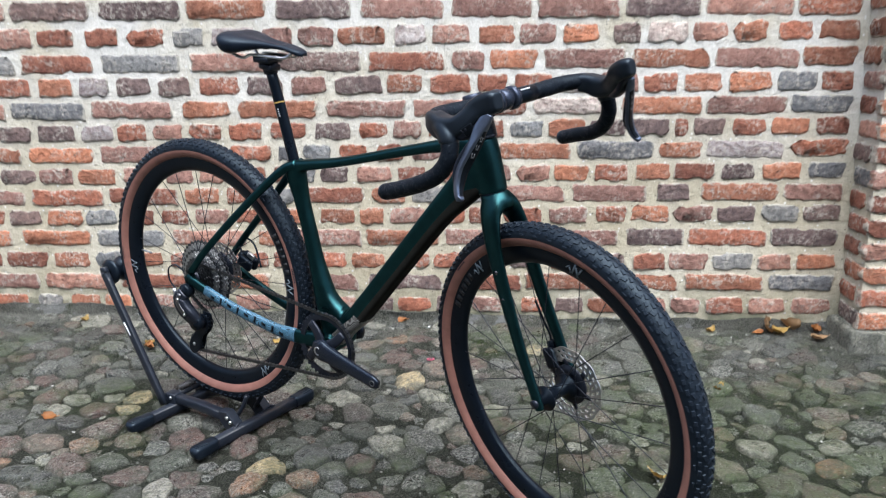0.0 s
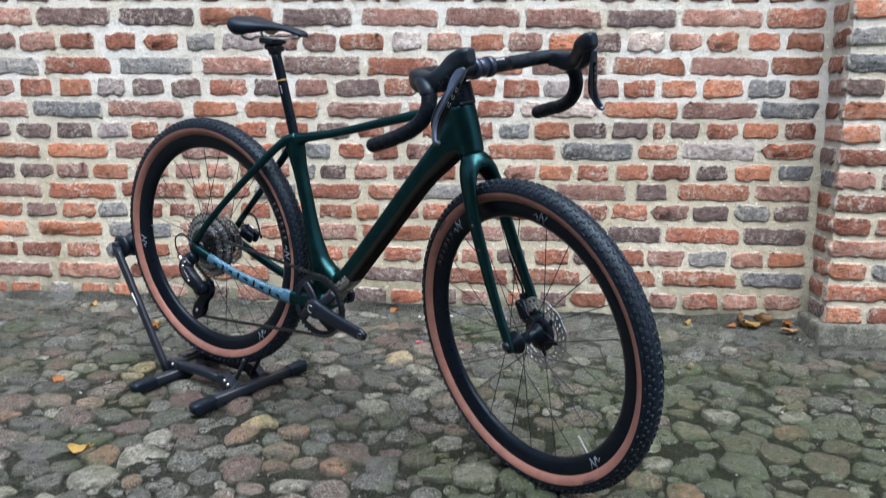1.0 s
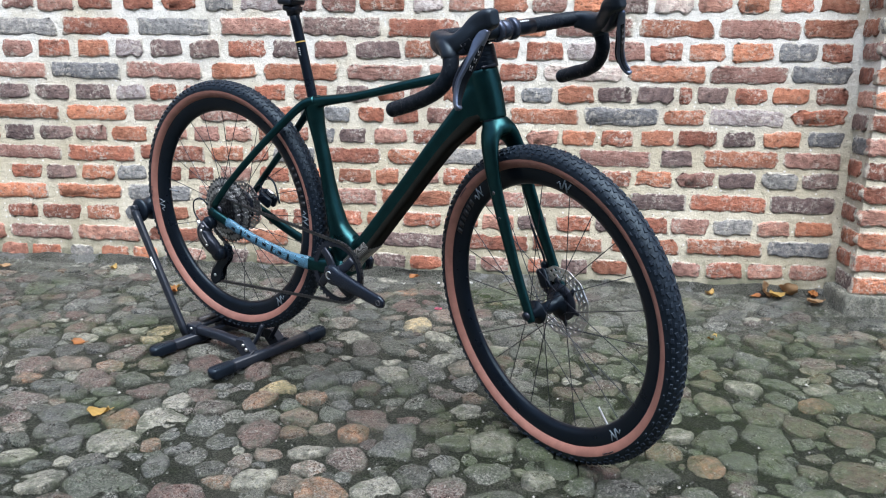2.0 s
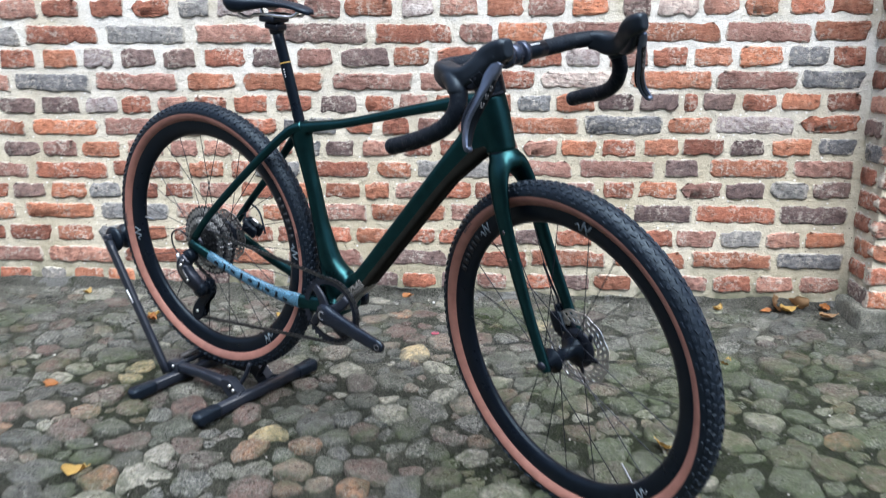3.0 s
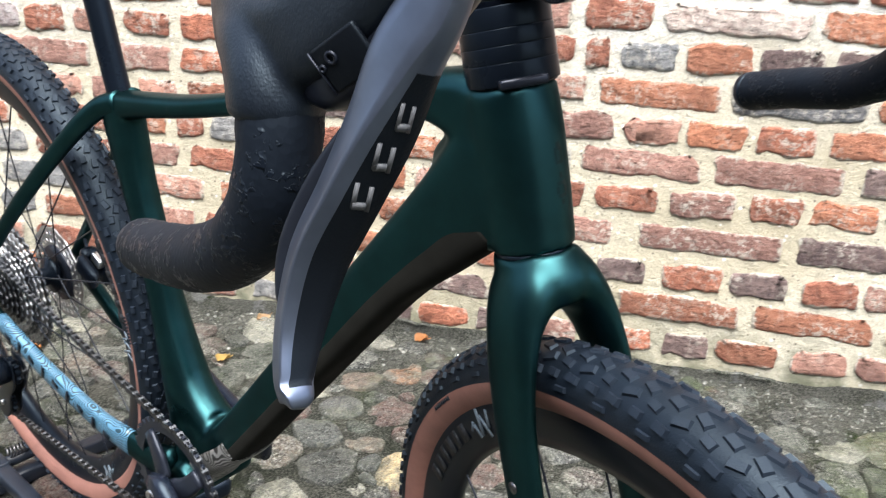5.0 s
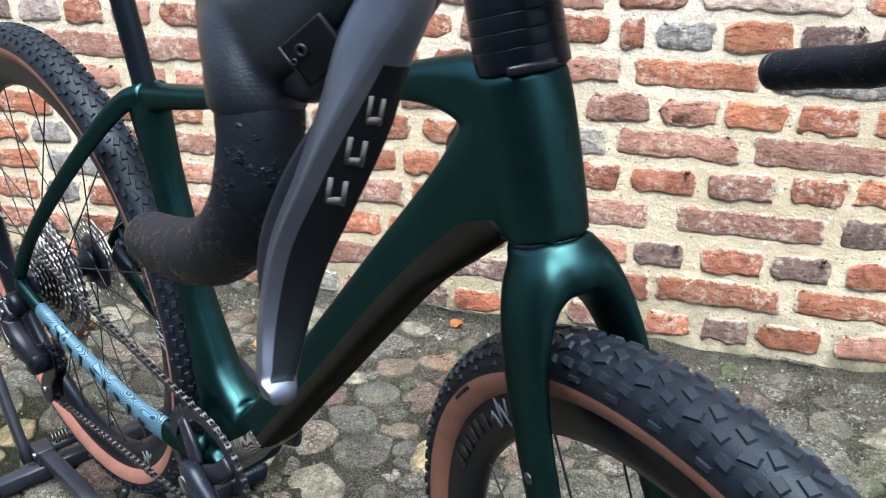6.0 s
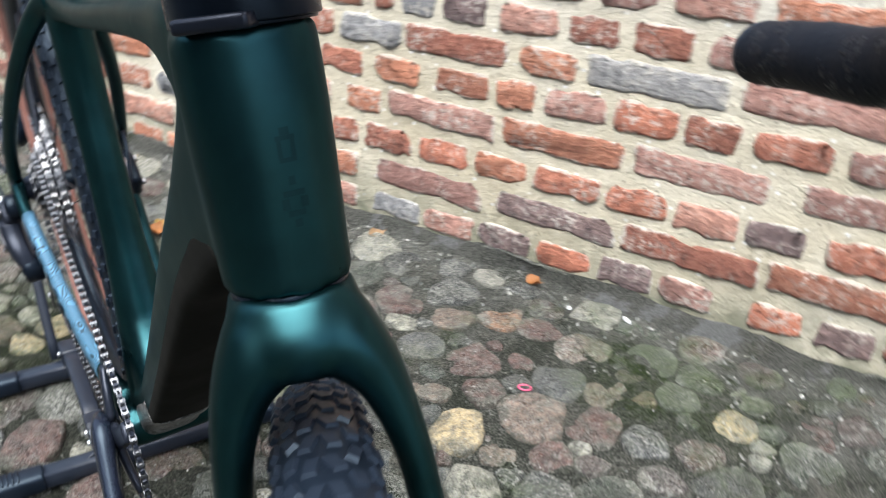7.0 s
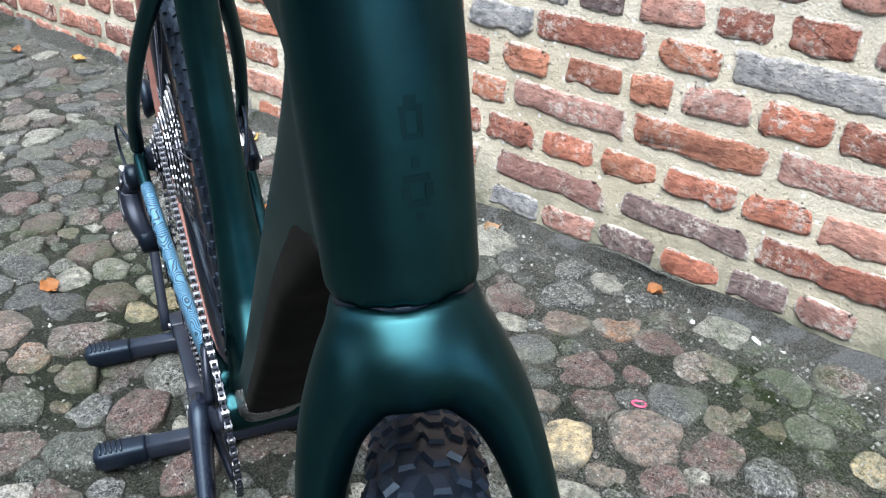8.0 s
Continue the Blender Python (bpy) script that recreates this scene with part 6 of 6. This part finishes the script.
course(0.382, 0.0196, "-1743_125r -1602_125d -1450_130o -1307_117g -1160_113r -1020_102r -889_120p -740_117r -586_112o -432_123o -288_84o -184_128p -39_123r 98_96r 221_131r 377_130p 537_102r 655_126o 797_130p 944_125d 1089_122g 1226_119d")
course(0.303, 0.0174, "-1867_265o -1557_267o -1267_255g -982_273p -662_94o -551_268p -268_265o 13_252p 320_296p 643_196d 851_261r 1126_219d")
course(0.219, 0.0149, "-1773_125r -1627_158r -1446_139o -1283_101g -1155_128o -999_113r -857_123p -707_77r -610_122r -467_124r -327_124o -184_139r -30_123r 109_118p 243_104d 383_124r 524_117d 667_112r 792_129p 941_132g 1087_113p 1215_130o")
course(0.141, 0.0194, "-1778_265p -1487_261p -1191_263r -898_269o -579_277p -268_270d 14_268r 297_257o 578_246o 849_265o 1132_213g")
course(0.059, 0.0170, "-1690_124r -1523_94g -1398_116o -1265_104o -1131_166p -931_136d -761_135p -583_128g -442_127p -300_125d -162_124r -19_111d 108_106p 282_97r 405_97d 518_130o 675_113p 805_101p 923_129r 1068_124p 1212_133p")
for i in range(1, 23):
    fill(WALL_X0, WALL_X1 - 0.012, 1.082 + 0.0845 * i, 0.0, i % 2 == 0)
rest = obj_from_bm("brick_field", rest_bm, BRICK_REST)
rest.parent = wall
tagged(rest, "further worn red bricks of the wall", kind="stuff")
# bricks of the pier: its side and its front
pier_rest = bmesh.new()
pier_rng = random.Random(21)
PIER_Z = [0.085 + 0.0765 * i for i in range(11)] + [0.926 + 0.084 * i for i in range(24)]


def pier_brick(at, w, turn, single):
    if single:
        long = w > 0.19
        ob = new("brick", pier_rng.choice(LONG if long else SHORT))
        ob.parent = pier
        ob.matrix_world = Matrix.Translation(at) @ Matrix.Rotation(turn, 4, "Z") @ Matrix.Diagonal((w / (0.27 if long else 0.125), 1, pier_rng.uniform(0.94, 1.03), 1))
        ob.material_slots[0].link = "OBJECT"
        ob.material_slots[0].material = BRICKS[pier_rng.choice("rrroopdg")]
    else:
        brick_face(w, BRICK_H, pier_rng.randrange(10 ** 6), pier_rest, Vector(at), Matrix.Rotation(turn, 3, "Z"))


for i, z in enumerate(PIER_Z):
    wide = i % 2 == 0
    pier_brick((1.370, -0.088 if wide else -0.060, z), 0.150 if wide else 0.12, radians(-90), z < 1.6)
    x = 1.370 - 0.004
    first = True
    while x < 3.1:
        w = (0.125 if first and wide else brick_rng.uniform(0.24, 0.28) if not wide or first else brick_rng.uniform(0.11, 0.13))
        pier_brick((x + w / 2, -0.173, z), w, 0.0, z < 1.6 and x < 2.2)
        x += w + 0.02
        first = False
pr = obj_from_bm("pier_bricks", pier_rest, BRICK_REST)
pr.parent = pier
tagged(pr, "further worn red bricks of the pier", kind="stuff")
def plinth_mesh():
    """A low worn course of stone under the pier, its top edge rounded off."""
    bm = box(bmesh.new(), Matrix.Translation((1.350 + 0.9, 0.03, 0.0)), 1.82, 0.47, 0.116, 0.018)
    bmesh.ops.subdivide_edges(bm, edges=[e for e in bm.edges if e.calc_length() > 0.2], cuts=24, use_grid_fill=True)
    rng = random.Random(3)
    for v in bm.verts:
        v.co += Vector((rng.uniform(-.006, .004), rng.uniform(-.006, .006), rng.uniform(-.006, .004)))
    return bm


tagged(obj_from_bm("plinth", plinth_mesh(), PLINTH), "low mossy stone plinth under the brick pier", "plinth", kind="structure")


# ---- cobbles ----
def clip_cell(poly, p, q, rp, rq):
    """Keeps the part of poly that belongs to the stone at p, not to that at q."""
    nx, ny = q[0] - p[0], q[1] - p[1]
    share = 0.5 + (rp * rp - rq * rq) / (2 * (nx * nx + ny * ny))
    mx, my = p[0] + nx * share, p[1] + ny * share
    out = []
    for a, b in zip(poly, poly[1:] + poly[:1]):
        da, db = (a[0] - mx) * nx + (a[1] - my) * ny, (b[0] - mx) * nx + (b[1] - my) * ny
        if da <= 0:
            out.append(a)
        if da * db < 0:
            t = da / (da - db)
            out.append((a[0] + (b[0] - a[0]) * t, a[1] + (b[1] - a[1]) * t))
    return out


def chaikin(poly, times):
    for _ in range(times):
        res = []
        for a, b in zip(poly, poly[1:] + poly[:1]):
            res += [(a[0] * .75 + b[0] * .25, a[1] * .75 + b[1] * .25), (a[0] * .25 + b[0] * .75, a[1] * .25 + b[1] * .75)]
        poly = res
    return poly


def resample(poly, n):
    a = np.array(poly + poly[:1])
    s = np.concatenate([[0], np.cumsum(np.linalg.norm(np.diff(a, axis=0), axis=1))])
    d = np.linspace(0, s[-1], n, endpoint=False)
    return [(float(np.interp(t, s, a[:, 0])), float(np.interp(t, s, a[:, 1]))) for t in d]


def stone_outline(x, y, a, b, rng):
    """An uneven many-cornered outline round a place, a across and b deep."""
    n = rng.randint(5, 8)
    turn, t0 = rng.uniform(-0.5, 0.5), rng.uniform(0, 6.28)
    out = []
    for i in range(n):
        t = t0 + 2 * math.pi * (i + rng.uniform(-0.27, 0.27)) / n
        k = rng.uniform(1.12, 1.46)
        u, v = a * k * math.cos(t), b * k * math.sin(t)
        out.append((x + u * math.cos(turn) - v * math.sin(turn), y + u * math.sin(turn) + v * math.cos(turn)))
    return out


def stone_mesh(bm, poly, c, rng, high, n=20, at_origin=True):
    """A worn cobble sunk in the joints: uneven outline, low lumpy crown, its own tilt."""
    gap = rng.uniform(0.95, 1.06)
    ph = [rng.uniform(0, 6.28) for _ in range(4)]
    pts = []
    for i, (x, y) in enumerate(resample(chaikin(poly, 1), n)):
        a = 2 * math.pi * i / n
        k = gap * (1 + 0.035 * math.sin(3 * a + ph[0]) + 0.03 * math.sin(5 * a + ph[1]) + rng.uniform(-.03, .03))
        pts.append(((x - c[0]) * k, (y - c[1]) * k))
    ox, oy = (0, 0) if at_origin else c
    oz = 0 if at_origin else 0.065 * max(c[1], -3.5)
    tx, ty = rng.uniform(-.14, .14), rng.uniform(-.14, .14)
    flat = rng.uniform(0.84, 0.99)
    rings = []
    for s, z in ((1.0, -0.03), (1.0, high * 0.25), (0.97, high * 0.62), (flat * 0.93, high * 0.88), (flat * 0.64, high * 1.0), (0.28, high * 1.04)):
        ring = []
        for i, (x, y) in enumerate(pts):
            dx, dy = x * s, y * s
            a = 2 * math.pi * i / n
            lump = 0.0018 * s * math.sin(2 * a + ph[2]) + 0.0040 * noise.noise(((c[0] + dx) * 34, (c[1] + dy) * 34, ph[3])) + rng.uniform(-.0009, .0009) if s < 1 else 0
            ring.append(bm.verts.new((ox + dx, oy + dy, oz + z + (tx * dx + ty * dy + lump if z > 0 else 0) + (0.065 * dy if c[1] > -3.5 else 0))))
        rings.append(ring)
    for a, b in zip(rings, rings[1:]):
        for j in range(n):
            bm.faces.new((a[j], a[(j + 1) % n], b[(j + 1) % n], b[j]))
    bm.faces.new(rings[-1])


stone_rng = random.Random(11)
sites = []


def lay_cobbles(tone, text):
    """Stones that stand out: each word holds a place in centimetres and one or two half widths in millimetres."""
    for word in text.split():
        x, y, a, *b = (int(v) for v in word.split(","))
        sites.append((x / 100, y / 100, tone, a / 1000, (b[0] * 0.86 if b else a * 0.88) / 1000))


lay_cobbles("r", "-127,-70,50,63 -108,-70,34,54 -106,-97,51,55 -84,-86,55,57 -84,-105,55,49 -95,-117,54,55 -92,-127,30,51 -67,-107,52,46 -40,-152,72,34 -31,-126,47,54 -43,-92,32,55 -8,-134,38,70 -59,-73,48,60 -32,-74,39,45 10,-97,41,46 47,-130,41,48 108,-108,49,69 104,-125,57,70 113,-64,59,60 69,-89,38,44 -34,-25,51 -6,-18,42 -4,-30,23 -12,-34,44 -6,-41,37 13,-38,50 11,-49,38 23,-8,41 -140,-69,42 -154,-63,41 -123,-63,33 -116,-58,40 -107,-62,30 -91,-75,50 -74,-92,42 -59,-90,50 50,-70,40 15,-143,40 119,-46,40 108,-44,40 23,-77,40 42,-93,40 -31,-39,40")
lay_cobbles("y", "-83,-67,41,46 -34,-101,49,46 -5,-52,41,60 34,-26,34 -82,-75,32")
lay_cobbles("g", "-112,-89,57,42 -81,-123,54,63 -65,-95,32,41 -73,-137,33,40 -47,-134,25,31 -49,-142,27,58 -24,-96,43,56 -15,-108,26,28 2,-121,37,55 14,-133,28,48 1,-128,52,45 77,-109,36,62 68,-138,35,35 94,-67,49,47 4,-31,49 22,-38,38 -22,-35,44 -49,-102,24")
lay_cobbles("p", "-96,-94,57,55 -31,-138,24,29 -26,-134,25,30 -24,-116,40,47 -17,-121,32,37 -15,-139,38,31 -22,-24,46 4,-20,51 4,-42,54")
lay_cobbles("o", "-85,-95,39,32 -103,-105,27,41 -66,-124,35,44 -54,-134,22,28 -33,-146,31,30 -24,-106,40,43 -37,-109,38,52 -10,-148,55,55 -9,-122,31,51 104,-92,38,47 71,-126,39,53 -14,-19,44 62,-122,40")
lay_cobbles("d", "-86,-111,42,32 58,-130,56,50 -113,-81,43 -95,-83,34")
lay_cobbles("m", "-73,-115,52,40 -59,-101,47,43 -73,-129,35,39 -57,-150,59,70 24,-135,50,49 88,-111,49,70 16,-16,48 -74,-102,38 23,-24,40")
lay_cobbles("w", "-57,-113,32,52 -56,-123,50,67 -63,-134,49,51 -70,-151,43,69 -17,-131,50,40 -39,-59,37,28 16,-107,37,37 24,-122,54,60 34,-137,32,43 67,-112,28,34 88,-84,40,50 1,-145,53,47 52,-47,32,40 108,-81,38,50 2,-8,45 -23,-7,33 -100,-70,41 -102,-77,32")
taken = np.zeros((12000, 3))
for i, s in enumerate(sites):
    taken[i] = s[0], s[1], (s[3] + s[4]) / 2
count = len(sites)


def scatter(tries, x0, x1, y0, y1, small, large, close, skip=None):
    """Throws stones of a range of sizes over a stretch of the yard; one that would lie on another is left out."""
    global count
    for _ in range(tries):
        x, y = stone_rng.uniform(x0, x1), stone_rng.uniform(y0, y1)
        if skip and skip(x, y):
            continue
        r = stone_rng.uniform(small, large)
        d = np.hypot(taken[:count, 0] - x, taken[:count, 1] - y)
        if (d > (taken[:count, 2] + r) * close).all():
            taken[count] = x, y, r
            count += 1
            k = stone_rng.uniform(0.74, 1.0)
            sites.append((x, y, "", r / math.sqrt(k), r * math.sqrt(k)))


scatter(2600, -3.9, 2.5, -2.2, -0.10, 0.036, 0.054, 0.90)
scatter(6000, -3.9, 2.5, -2.2, -0.06, 0.024, 0.040, 0.88)
scatter(9000, -3.9, 2.5, -2.2, -0.05, 0.013, 0.024, 0.88)
# the paving goes on past the bicycle, laid more coarsely
scatter(9000, -5.2, 4.2, -5.6, -0.04, 0.036, 0.062, 0.90, lambda x, y: -3.85 < x < 2.45 and y > -2.15)
site_xy = taken[:count]
field_bm = bmesh.new()
stone_count = 0
for i, (x, y, tone, ra, rb) in enumerate(sites):
    r = (ra + rb) / 2
    if y > -0.14 and not tone and stone_rng.random() < 0.5:
        continue
    if x > 1.30 and y > -0.24:
        continue
    d = np.hypot(site_xy[:, 0] - x, site_xy[:, 1] - y)
    poly = stone_outline(x, y, ra, rb, stone_rng)
    for j in np.argsort(d)[1:12]:
        poly = clip_cell(poly, (x, y), (site_xy[j][0], site_xy[j][1]), r, site_xy[j][2])
    if len(poly) < 3:
        continue
    cx, cy = sum(p[0] for p in poly) / len(poly), sum(p[1] for p in poly) / len(poly)
    high = stone_rng.uniform(0.004, 0.0165) * (0.60 if y > -0.3 else 1.0) * min(1.0, r / 0.035)
    if tone or (-0.95 < x < 1.0 and -1.62 < y < -0.18 and r > 0.024 and stone_count < 300):
        bm = bmesh.new()
        stone_mesh(bm, poly, (cx, cy), stone_rng, high, 22)
        ob = obj_from_bm("cobble", bm, STONES[tone] if tone else STONE)
        ob.parent = ground
        ob.matrix_world = Matrix.Translation((cx, cy, 0.065 * cy))
        stone_count += 1
    else:
        stone_mesh(field_bm, poly, (cx, cy), stone_rng, high, 16 if y > -2.2 else 10, False)
fld = obj_from_bm("cobble_field", field_bm, STONE_REST)
fld.parent = ground
tagged(fld, "further damp rounded cobbles", kind="stuff")

# grit and small pebbles lying in the joints and along the wall foot
GRAVEL_FACES = ((0, 1, 4), (1, 2, 4), (2, 3, 4), (3, 0, 4))
grit_rng = random.Random(77)
grit_v, grit_f = [], []
for i in range(30000):
    x = grit_rng.uniform(-2.6, 1.34)
    y = -abs(grit_rng.gauss(0, 0.09)) - 0.012 if i % 3 == 0 else grit_rng.uniform(-1.7, -0.02)
    if y < -1.7:
        continue
    r = grit_rng.uniform(0.0010, 0.0030) * (1.9 if grit_rng.random() < 0.06 else 1.0)
    z = 0.065 * y + grit_height(x, y) - 0.0006
    k = len(grit_v)
    a0 = grit_rng.uniform(0, 1.5)
    for j in range(4):
        d = r * grit_rng.uniform(0.75, 1.3)
        grit_v.append((x + d * math.cos(a0 + 1.57 * j), y + d * math.sin(a0 + 1.57 * j), z + grit_rng.uniform(-.0006, .0006)))
    grit_v.append((x + grit_rng.uniform(-.3, .3) * r, y + grit_rng.uniform(-.3, .3) * r, z + r * grit_rng.uniform(0.7, 1.2)))
    grit_f += [tuple(k + c for c in f) for f in GRAVEL_FACES]
grit_me = bpy.data.meshes.new("gravel")
grit_me.from_pydata(grit_v, [], grit_f)
grit_me.materials.append(GRAVEL)
tagged(new("gravel", grit_me), "fine grey grit lying between the cobbles", "gravel", kind="stuff")
